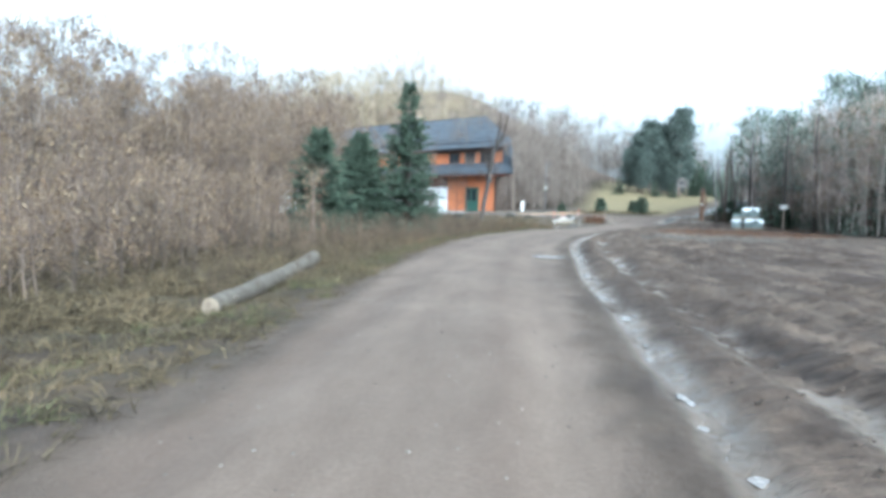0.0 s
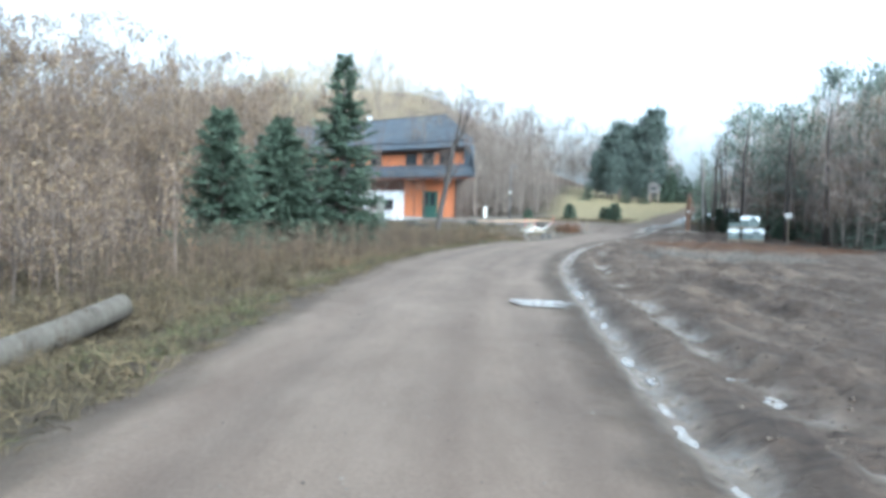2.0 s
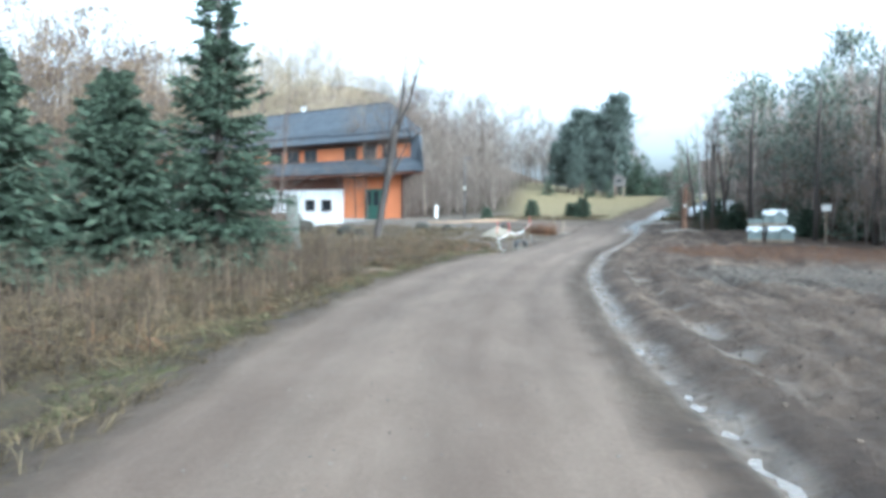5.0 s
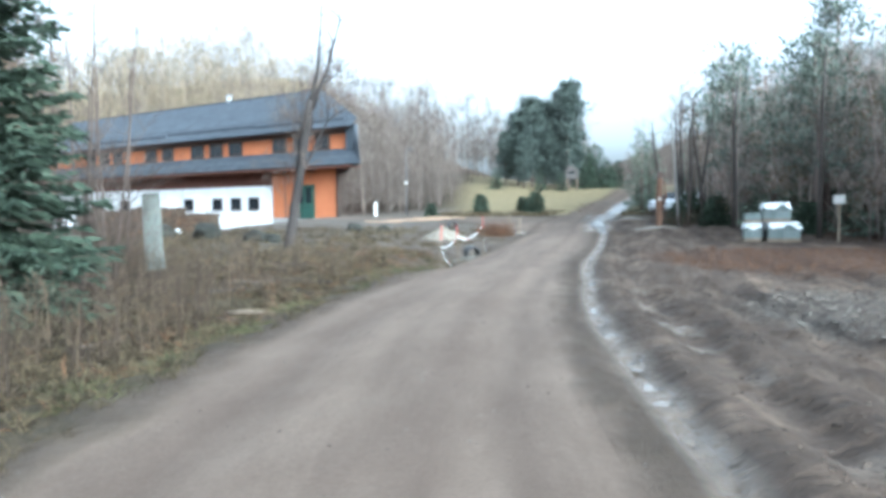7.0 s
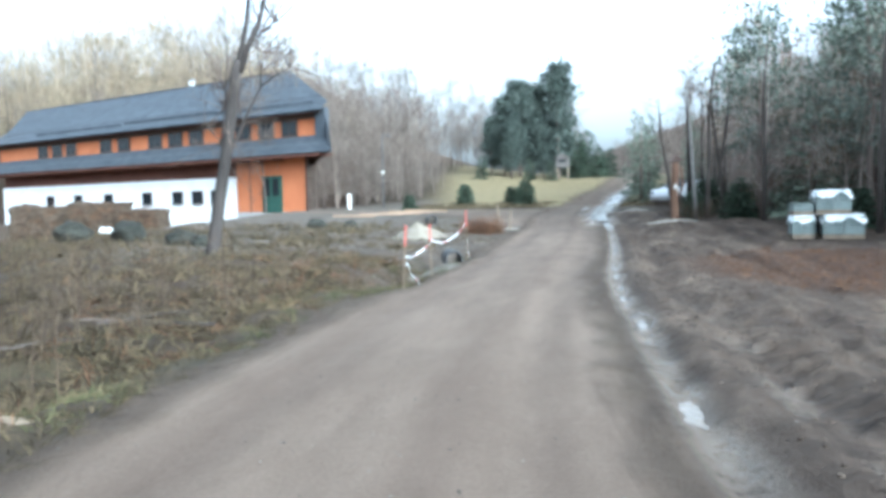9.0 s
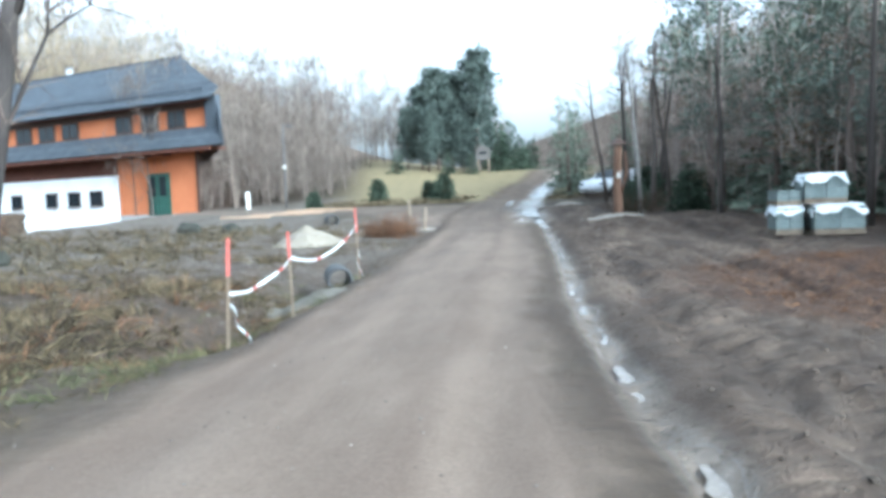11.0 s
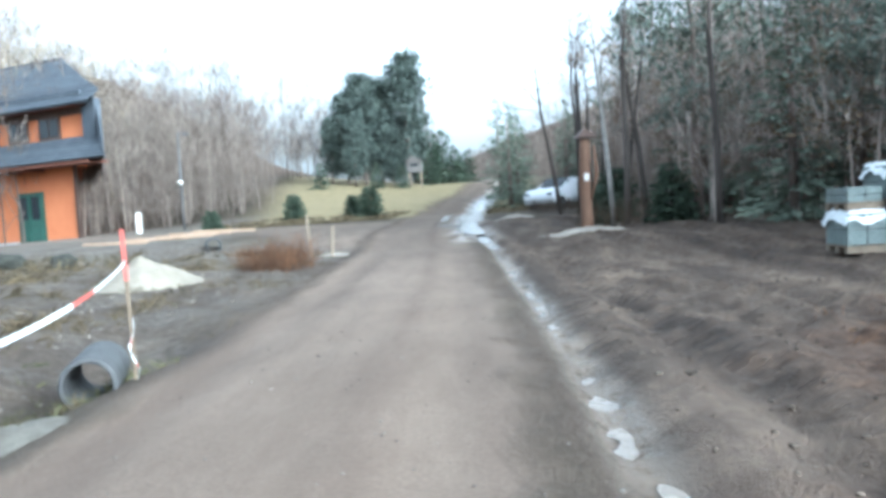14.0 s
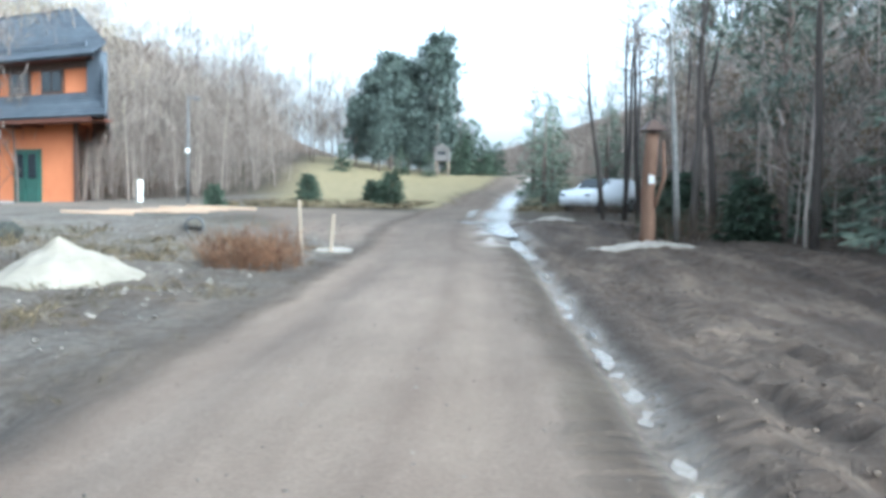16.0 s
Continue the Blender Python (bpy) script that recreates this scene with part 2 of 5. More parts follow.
WHITE_FILM = mat("white_plastic_film", (0.55, 0.58, 0.59), (0.75, 0.77, 0.77), 4.0, 0.35, 0.4, 14.0, distance=0.03)
PALLET_WOOD = mat("weathered_pallet_wood", (0.14, 0.11, 0.08), (0.25, 0.2, 0.15), 2.0, 0.9, 0.3)
RED_PAINT = mat("red_paint", (0.33, 0.075, 0.06), (0.43, 0.12, 0.095), 3.0, 0.7, 0.2)
WHITE_PAINT = mat("white_paint", (0.42, 0.405, 0.38), (0.56, 0.545, 0.52), 3.0, 0.7, 0.2)
PALE_WOOD = mat("pale_raw_timber", (0.16, 0.125, 0.09), (0.27, 0.22, 0.165), 3.0, 0.85, 0.3, 30.0, (1, 1, 0.2))
STAKE_WOOD = mat("weathered_stake_wood", (0.11, 0.082, 0.056), (0.19, 0.148, 0.105), 3.0, 0.9, 0.3, 30.0, (1, 1, 0.2))
RAW_PLANK = mat("raw_orange_timber", (0.21, 0.145, 0.098), (0.31, 0.225, 0.158), 3.0, 0.85, 0.3, 30.0, (0.2, 1, 1))
POST_WOOD = mat("reddish_carved_trunk", (0.1, 0.056, 0.036), (0.17, 0.1, 0.065), 2.0, 0.85, 0.4, 25.0, (1, 1, 0.2))
CAR_PAINT = mat("white_car_paint", (0.62, 0.64, 0.66), (0.7, 0.72, 0.74), 1.0, 0.25, 0.02)
RUBBER = mat("black_rubber", (0.02, 0.02, 0.02), (0.035, 0.035, 0.035), 3.0, 0.8, 0.2)
BLACK_PIPE = mat("grey_black_corrugated_pipe", (0.04, 0.04, 0.041), (0.085, 0.085, 0.084), 3.0, 0.6, 0.2)
METAL = mat("galvanised_steel", (0.07, 0.07, 0.072), (0.12, 0.12, 0.122), 3.0, 0.6, 0.1, metallic=0.2)
LOG_BARK = mat("grey_log_bark", (0.065, 0.053, 0.041), (0.14, 0.12, 0.095), 4.0, 0.95, 0.8, 26.0, (0.35, 1, 1), distance=0.02)
LOG_END = mat("sawn_log_end", (0.12, 0.094, 0.068), (0.21, 0.168, 0.125), 6.0, 0.9, 0.3)
STONE = mat("mossy_boulder", (0.016, 0.017, 0.014), (0.05, 0.05, 0.04), 2.0, 0.95, 0.6, 15.0, distance=0.03)
BIRCH = mat("white_birch_bark", (0.13, 0.122, 0.112), (0.28, 0.265, 0.245), 3.0, 0.85, 0.3, 18.0, (0.3, 0.3, 2.0))


# ---- terrain ----
def ramp(v, a, b):
    """0 below a, 1 above b, smooth between."""
    s = min(1.0, max(0.0, (v - a) / (b - a)))
    return s * s * (3 - 2 * s)


def lerp_list(v, pts):
    """Smooth piecewise value from (at, value) pairs."""
    if v <= pts[0][0]:
        return pts[0][1]
    for (a, p), (b, q) in zip(pts, pts[1:]):
        if v <= b:
            return p + (q - p) * ramp(v, a, b)
    return pts[-1][1]


def road_x(y):
    """The road's centre line."""
    k = [(-60, 9.0), (-8, 2.75), (2, 1.2), (6.6, 0.6), (8.9, 0.22), (12.5, -0.35), (15.7, -0.75), (18, -0.99), (21.8, -1.37), (25.6, -1.6), (29, -1.53), (32.4, -1.47), (35.7, -1.06),
         (37.7, -0.8), (41, -0.22), (43.7, 0.28), (46, 0.62), (48.5, 1.1), (51.2, 1.55), (54, 1.95), (56.4, 2.37), (59.3, 2.8), (63.3, 3.2), (68.4, 4.0), (82, 6.7), (95, 10.5), (120, 17.6), (160, 30.0)]
    if y <= k[0][0]:
        return k[0][1]
    for (a, p), (b, q) in zip(k, k[1:]):
        if y <= b:
            return p + (q - p) * (y - a) / (b - a)
    return k[-1][1]


ROAD_TABLE = [sum(road_x(-70 + 0.25 * i + d) for d in (-2.4, -1.2, 0.0, 1.2, 2.4)) / 5 for i in range(941)]


def road_mid(y):
    """The smoothed centre line, from a table."""
    f = min(939.0, max(0.0, (y + 70) * 4))
    i = int(f)
    return ROAD_TABLE[i] + (ROAD_TABLE[i + 1] - ROAD_TABLE[i]) * (f - i)


def water_line(y):
    """How far right of the road's centre the wet rut runs."""
    return lerp_list(y, [(2, 1.6), (6, 1.65), (11, 1.8), (18, 1.95), (30, 1.98), (36, 1.88), (42, 1.65), (48, 1.7), (60, 1.75)])


def base_height(x, y):
    """The valley floor's height with the hills round it, without fine relief."""
    h = lerp_list(y, [(-30, 0.2), (12, 0.36), (30, 0.48), (40, 0.53), (50, 0.57), (58, 0.68), (68, 1.0), (80, 1.25), (130, 2.2), (400, 9.0)])
    h += lerp_list(y, [(80, 0.0), (95, 0.8), (115, 2.0), (130, 2.4)]) * ramp(x, -14, 2)
    h += 0.18 * ramp(x, 4.8, 6.8) * ramp(y, 52, 57) * (1 - ramp(y, 66, 72))
    s = x - road_mid(y)
    h -= 0.42 * math.exp(-((s + 2.35) / 0.65) ** 2) * ramp(y, 40, 42) * (1 - ramp(y, 47.5, 50))
    h -= 0.3 * ramp(-s, 1.7, 3.4) * (1 - ramp(-s, 14, 22)) * (1 - ramp(y, 34, 42))
    back = 0.45 * (x + 14) + 0.9 * (y - 79) - 17
    if back > 0:
        h += min(30.0, 0.36 * back) * ramp(-x, -14, 52)
    if x < -34:
        h += min(12.0, 0.2 * (-34 - x)) * (1 - ramp(y, 40, 70))
    right = x - lerp_list(y, [(0, 22.0), (45, 16.0), (70, 14.0), (130, 34.0), (300, 60.0)])
    if right > 0:
        h += min(36.0, 0.012 * right ** 1.9)
    if x < -13:
        h -= min(1.7, 0.115 * (-13 - x)) * ramp(y, 48, 66) * (1 - ramp(back, 0, 12))
    return h
import itertools


# ---- helpers for building ----
def obj(name, verts, faces, material, parent=None, label="", smooth=False):
    """One mesh object from vertices and faces, in world metres or relative to its parent."""
    me = bpy.data.meshes.new(name)
    me.from_pydata([tuple(map(float, v)) for v in verts], [], faces)
    me.materials.append(material)
    if smooth:
        me.polygons.foreach_set("use_smooth", [True] * len(me.polygons))
    me.update()
    o = new(name, me)
    if parent:
        o.parent = parent
    if label:
        o["label"] = label
    return o


def part(name, bm, material, parent=None, label="", smooth=False):
    me = bpy.data.meshes.new(name)
    bmesh.ops.recalc_face_normals(bm, faces=bm.faces)
    bm.to_mesh(me)
    bm.free()
    me.materials.append(material)
    if smooth:
        me.polygons.foreach_set("use_smooth", [True] * len(me.polygons))
    o = new(name, me)
    if parent:
        o.parent = parent
    if label:
        o["label"] = label
    return o


def thing(name, m, label, category, group=""):
    e = new(name)
    e.empty_display_size = 0.2
    e.matrix_world = m
    return tagged(e, label, category, group)


def box_bm(x0, x1, y0, y1, z0, z1, bevel=0.0, bm=None):
    bm = bm or bmesh.new()
    r = bmesh.ops.create_cube(bm, size=1.0, matrix=Matrix.Translation(((x0 + x1) / 2, (y0 + y1) / 2, (z0 + z1) / 2)) @ Matrix.Diagonal((x1 - x0, y1 - y0, z1 - z0, 1)))
    if bevel:
        edges = list({e for v in r["verts"] for e in v.link_edges})
        bmesh.ops.bevel(bm, geom=edges, offset=bevel, segments=2, affect="EDGES", profile=0.6)
    return bm


def tube_data(points, radii, sides=6):
    """A tapered tube along points."""
    vs, fs = [], []
    n = len(points)
    for i, p in enumerate(points):
        p = np.array(p, float)
        a, b = np.array(points[max(i - 1, 0)], float), np.array(points[min(i + 1, n - 1)], float)
        d = b - a
        d = d / (np.linalg.norm(d) + 1e-9)
        s = np.cross(d, (0.31, 0.9, 0.2))
        s = s / (np.linalg.norm(s) + 1e-9)
        q = np.cross(d, s)
        for k in range(sides):
            w = 2 * math.pi * k / sides
            vs.append(p + radii[i] * (math.cos(w) * s + math.sin(w) * q))
    for i in range(n - 1):
        for k in range(sides):
            k2 = (k + 1) % sides
            fs.append((i * sides + k, i * sides + k2, (i + 1) * sides + k2, (i + 1) * sides + k))
    if sides > 4:
        fs.append(tuple(range(sides))[::-1])
        fs.append(tuple(range((n - 1) * sides, n * sides)))
    return vs, fs


def fill_mesh(me, verts, flat, sizes, material):
    me.vertices.add(len(verts))
    me.vertices.foreach_set("co", verts.astype(np.float32).ravel())
    me.loops.add(len(flat))
    me.loops.foreach_set("vertex_index", flat.astype(np.int32))
    me.polygons.add(len(sizes))
    me.polygons.foreach_set("loop_start", (np.cumsum(sizes) - sizes).astype(np.int32))
    me.materials.append(material)
    me.update(calc_edges=True)
    return me


class Soup:
    """Gathers pieces into one vertex and face list."""

    def __init__(self):
        self.v, self.f = [], []

    def add(self, vs, fs):
        o = len(self.v)
        self.v.extend(vs)
        self.f.extend(tuple(i + o for i in f) for f in fs)

    def tube(self, points, radii, sides=4):
        self.add(*tube_data(points, radii, sides))

    def sliver(self, p, d, width, rng):
        """A thin twig: one long triangle."""
        a, b = rng.normal(size=2) * width
        o = len(self.v)
        self.v.extend((p, (p[0] + a, p[1] + b, p[2] + a * 0.5), p + d))
        self.f.append((o, o + 1, o + 2))

    def blade(self, p, d, width, rng):
        """A flat pointed leaf, needle spray or grass blade from p along d."""
        p, d = np.array(p, float), np.array(d, float)
        a, b, c = rng.normal(size=3)
        s = np.array((d[1] * c - d[2] * b, d[2] * a - d[0] * c, d[0] * b - d[1] * a))
        s = s * (width / 2 / (math.sqrt(s[0] ** 2 + s[1] ** 2 + s[2] ** 2) + 1e-9))
        self.add([p - s * 0.3, p + d * 0.45 - s, p + d, p + d * 0.45 + s], [(0, 1, 2, 3)])


def ground_z(x, y):
    return base_height(x, y) + relief(x, y)


def near_road(x, y):
    """Signed distance from the road's centre line, to the right."""
    d = 0.6
    slope = (road_mid(y + d) - road_mid(y - d)) / (2 * d)
    return (x - road_mid(y)) / math.sqrt(1 + slope * slope)




def relief(x, y):
    """Ruts, clods and verges."""
    if y < -12 or y > 100 or x < -40 or x > 40:
        return 0.6 * noise.noise((x * 0.05, y * 0.05, 3.0)) if abs(x) > 30 else 0.0
    s = near_road(x, y)
    wl = water_line(y)
    half = wl - 0.4
    fade = 1 - ramp(y, 62, 72)
    n1 = noise.noise((x * 0.5, y * 0.5, 0.0))
    n2 = noise.noise((x * 1.9, y * 1.9, 5.0))
    n3 = noise.noise((x * 5.2, y * 5.2, 9.0))
    on_road = 1 - ramp(abs(s), half - 0.25, half + 0.25)
    h = 0.006 * n2 + 0.02 * n1
    rut = math.exp(-((s - 0.85) / 0.22) ** 2) + math.exp(-((s + 0.85) / 0.22) ** 2)
    h += on_road * (-0.03 * rut + 0.03 * math.cos(min(1.5, abs(s) * 0.9)))
    right, left = ramp(s, half - 0.1, half + 0.4), ramp(-s, half - 0.1, half + 0.9)
    if right > 0:
        far = 1 - ramp(s, 7.0, 12.0)
        wob = 0.22 * noise.noise((0.0, y * 0.3, 2.0))
        r = s - wl
        ruts = math.exp(-((r - 0.02 + wob * 0.4) / 0.16) ** 2) * (0.075 + 0.06 * n2 + 0.06 * n3) + math.exp(-((r - 0.8 - wob * 0.5) / 0.2) ** 2) * 0.07  + math.exp(-((r - 4.3 - wob * 2) / 0.3) ** 2) * 0.07
        ridges = math.exp(-((r - 0.42) / 0.2) ** 2) * 0.05 + math.exp(-((r - 1.2 - wob) / 0.22) ** 2) * 0.06
        lane = (r - 0.55 - wob - 0.35 * noise.noise((x * 0.08, y * 0.08, 41.0))) % 1.15 - 0.575
        worn = ramp(r, 0.5, 0.9) * (1 - ramp(r, 6.5, 10.0)) * ramp(noise.noise((x * 0.45, y * 0.16, 31.0)), -0.35, 0.2)
        bars = math.sin(y * 12.5 + 9.0 * abs(lane) + 5.0 * n1)
        tread = worn * (-0.06 * math.exp(-(lane / 0.26) ** 2) * (1 + 0.6 * n2) + 0.055 * math.exp(-((abs(lane) - 0.36) / 0.13) ** 2) * (0.8 + n3) + 0.034 * bars * math.exp(-(lane / 0.34) ** 4) * (0.6 + 1.2 * n2))
        lumps = max(0.0, noise.noise((x * 2.6, y * 3.6, 21.0))) ** 1.4 * 0.045 * (1 - ramp(r, 5.0, 9.0)) * ramp(r, 0.2, 0.5)
        h += right * fade * (-ruts + ridges + far * ramp(r, 0.1, 0.5) * (0.02 * n2 + 0.045 * n3 + 0.03 * n1 + 0.045 * noise.noise((x * 9.3, y * 8.1, 13.0))) + tread + lumps)
    if left > 0:
        h += left * fade * (0.06 * n2 + 0.03 * n3 + 0.1 * n1 + 0.02 + 0.1 * ramp(-s, 3.0, 7.0))
    return h


# ---- ground ----
def axis(parts):
    out = []
    for a, b, step in parts:
        n = max(1, round((b - a) / step))
        out += [a + (b - a) * i / n for i in range(n)]
    return out + [parts[-1][1]]


def build_ground():
    xs = axis([(-900, -200, 100), (-200, -60, 14), (-60, -22, 2.0), (-22, -9, 0.6), (-9, -4, 0.2), (-4, -0.4, 0.14), (-0.4, 5.2, 0.08), (5.2, 13, 0.14), (13, 24, 0.7), (24, 70, 2.5), (70, 200, 13), (200, 900, 100)])
    ys = axis([(-300, -60, 40), (-60, -8, 4), (-8, 2, 0.5), (2, 60, 0.12), (60, 70, 0.3), (70, 84, 0.7), (84, 160, 3), (160, 300, 14), (300, 1500, 120)])
    nx, ny = len(xs), len(ys)
    verts, weights = [], {k: [] for k in ("mud", "litter", "gravel", "field", "road", "wet", "track", "slurry", "across")}
    for y in ys:
        for x in xs:
            verts.append((x, y, ground_z(x, y)))
            if y < -20 or y > 150 or x < -60 or x > 60:
                for k in weights:
                    weights[k].append(0.35 if k == "litter" else 0.0)
                continue
            s = near_road(x, y)
            n = noise.noise((x * 0.35, y * 0.35, 7.0))
            n2 = noise.noise((x * 1.3, y * 1.3, 17.0))
            wl = water_line(y)
            edge = wl - 0.4 + 0.1 * n + 0.15 * n2
            n3 = noise.noise((x * 4.5, y * 3.0, 27.0))
            road = 1 - ramp(abs(s) + 0.1 * n3, edge - 0.25, edge + 0.4)
            lane = 1 - ramp(abs(y - (74.5 - 0.45 * x)), 2.6, 4.0 + n)
            road = max(road, lane * (1 - ramp(x, 4, 7)) * (1 - ramp(-x, 16, 20)))
            road = max(road, ramp(y, 58, 63) * (1 - ramp(y, 72, 76)) * ramp(-s, -1.0, 0.0) * (1 - ramp(-s, 1.6 + 0.35 * (y - 60), 2.6 + 0.4 * (y - 60))))
            yard = ramp(-x, 2.0, 4.0) * (1 - ramp(-x, 24, 30)) * ramp(y, 58, 62) * (1 - ramp(y, 88, 94)) * 0.85
            yard = max(yard, 0.75 * ramp(y, 44, 49) * (1 - ramp(y, 64, 68)) * ramp(-s, 1.2, 2.0) * (1 - ramp(-s, 9, 13)))
            mud = ramp(s + 0.1 * n3, edge - 0.2, edge + 0.45) * (1 - ramp(s, 13 + 3 * n, 16 + 3 * n)) * (1 - ramp(y, 64, 70))
            mud = max(mud, 0.55 * ramp(y, 36, 42) * (1 - ramp(y, 54, 60)) * ramp(-s, 1.2, 1.8) * (1 - ramp(-s, 5, 8)))
            mud = max(mud, 0.6 * math.exp(-((s + edge + 0.12) / 0.2) ** 2))
            patch = 1 - ramp(((x - 7.4) / 4.8) ** 2 + ((y - 42.2) / 4.9) ** 2 + 0.5 * n + 0.3 * n2, 0.6, 1.1)
            stones = 1 - ramp(((x - 5.0) / 2.6) ** 2 + ((y - 32.8) / 3.0) ** 2 + 0.5 * n, 0.5, 1.2)
            forest = ramp(s, 8.0 + n, 11.0 + n) * ramp(y, 40, 54) * (1 - ramp(y, 80, 95))
            weights["across"].append(0.5 + s / 50)
            weights["mud"].append(mud)
            weights["litter"].append(max(0.85 * patch, 0.8 * forest, 0.5 * ramp(-x, 9, 14) * (0.5 + n)))
            weights["gravel"].append(max(0.5 * stones, yard * (0.45 + 0.5 * n2)))
            weights["field"].append(ramp(y, 79, 84) * (1 - road) * ramp(x, -5, -1) * (1 - ramp(x - road_mid(y), 2.5, 6)))
            weights["road"].append(road * (1 - 0.25 * ramp(y, 64, 70)))
            weights["track"].append(math.exp(-((s - 0.45 + 0.15 * n) / 0.16) ** 2) + 0.8 * math.exp(-((s + 0.95 - 0.2 * n) / 0.2) ** 2) + 0.7 * math.exp(-((s - 1.05) / 0.12) ** 2) * (0.5 + n))
            weights["slurry"].append((0.75 + 0.5 * n2) * math.exp(-((s - wl - 0.02 - 0.06 * n2) / 0.15) ** 4) * (1 - ramp(y, 60, 62)) + 0.8 * ramp(n2, 0.0, 0.3) * math.exp(-((s - wl - 0.8) / 0.2) ** 4) * (1 - ramp(y, 30, 40)) + 0.9 * ramp(y, 58, 62) * ramp(n2, -0.25, 0.1) * math.exp(-((s - 1.6) / 0.7) ** 4))
            weights["wet"].append(mud * (0.1 + 0.9 * ramp(-relief(x, y), 0.02, 0.12)) if mud > 0.02 else 0.0)
    faces = [(j * nx + i, j * nx + i + 1, (j + 1) * nx + i + 1, (j + 1) * nx + i) for j in range(ny - 1) for i in range(nx - 1)]
    g = obj("ground", verts, faces, SOIL, smooth=True)
    for k, w in weights.items():
        a = g.data.attributes.new(k, "FLOAT", "POINT")
        a.data.foreach_set("value", [min(1.0, max(0.0, v)) for v in w])
    return tagged(g, "dirt road, churned mud and dry grass on a valley floor", "ground", kind="structure")


build_ground()


def puddle(stretch, offset, width, level, name="puddle", seed=0):
    """A winding sheet of water in a rut, from y to y."""
    y0, y1 = stretch
    n = max(10, round((y1 - y0) / 0.05))
    vs, fs = [], []
    for i in range(n + 1):
        y = y0 + (y1 - y0) * i / n
        tip = max(0.0, min(1.0, 3 * math.sin(math.pi * i / n))) ** 0.6
        wob = 0.22 * noise.noise((0.0, y * 0.3, 2.0))
        c = road_mid(y) + water_line(y) + offset + 0.08 * noise.noise((seed, y * 0.9, 4.0)) - 0.4 * wob
        z = base_height(c, y) + level
        sides = [max(0.006, width * tip * (0.75 + 0.55 * noise.noise((seed + q, y * 1.6, 1.0)) + 0.8 * noise.noise((seed + q, y * 5.5, 9.0)))) for q in (3.0, 17.0)]
        vs += [(c - sides[0], y, z), (c - 0.3 * sides[0], y, z), (c + 0.3 * sides[1], y, z), (c + sides[1], y, z)]
    for i in range(n):
        for k in range(3):
            fs.append((4 * i + k, 4 * i + k + 1, 4 * i + 5 + k, 4 * i + 4 + k))
    return tagged(obj(name, vs, fs, WATER), "shallow muddy puddle in a tyre rut", "puddle", kind="structure")


_r = np.random.default_rng(12)
_y = 3.0
while _y < 57.0:
    _n = _r.uniform(0.3, 1.5)
    puddle((_y, _y + _n), _r.uniform(-0.05, 0.09), _r.uniform(0.05, 0.1), -0.068, seed=_y)
    _y += _n + _r.uniform(0.0, 0.6) * (3.0 if 24 < _y < 36 else 1.0)
for k, (a, b, off, w, lev) in enumerate(((57.2, 62.0, 0.05, 0.34, -0.03), (62.3, 69.0, 0.0, 0.6, 0.02), (66.8, 68.6, -1.0, 1.0, 0.03), (69.5, 80.0, -0.1, 0.7, 0.03), (81.0, 100.0, 0.0, 0.75, 0.035), (72.0, 79.0, -1.2, 0.25, 0.03),
                                        (12.8, 14.6, 0.8, 0.12, -0.075), (18.2, 20.6, 0.72, 0.2, -0.07), (17.2, 18.0, -0.7, 0.4, 0.022))):
    puddle((a, b), off, w, lev, seed=k * 5.3)

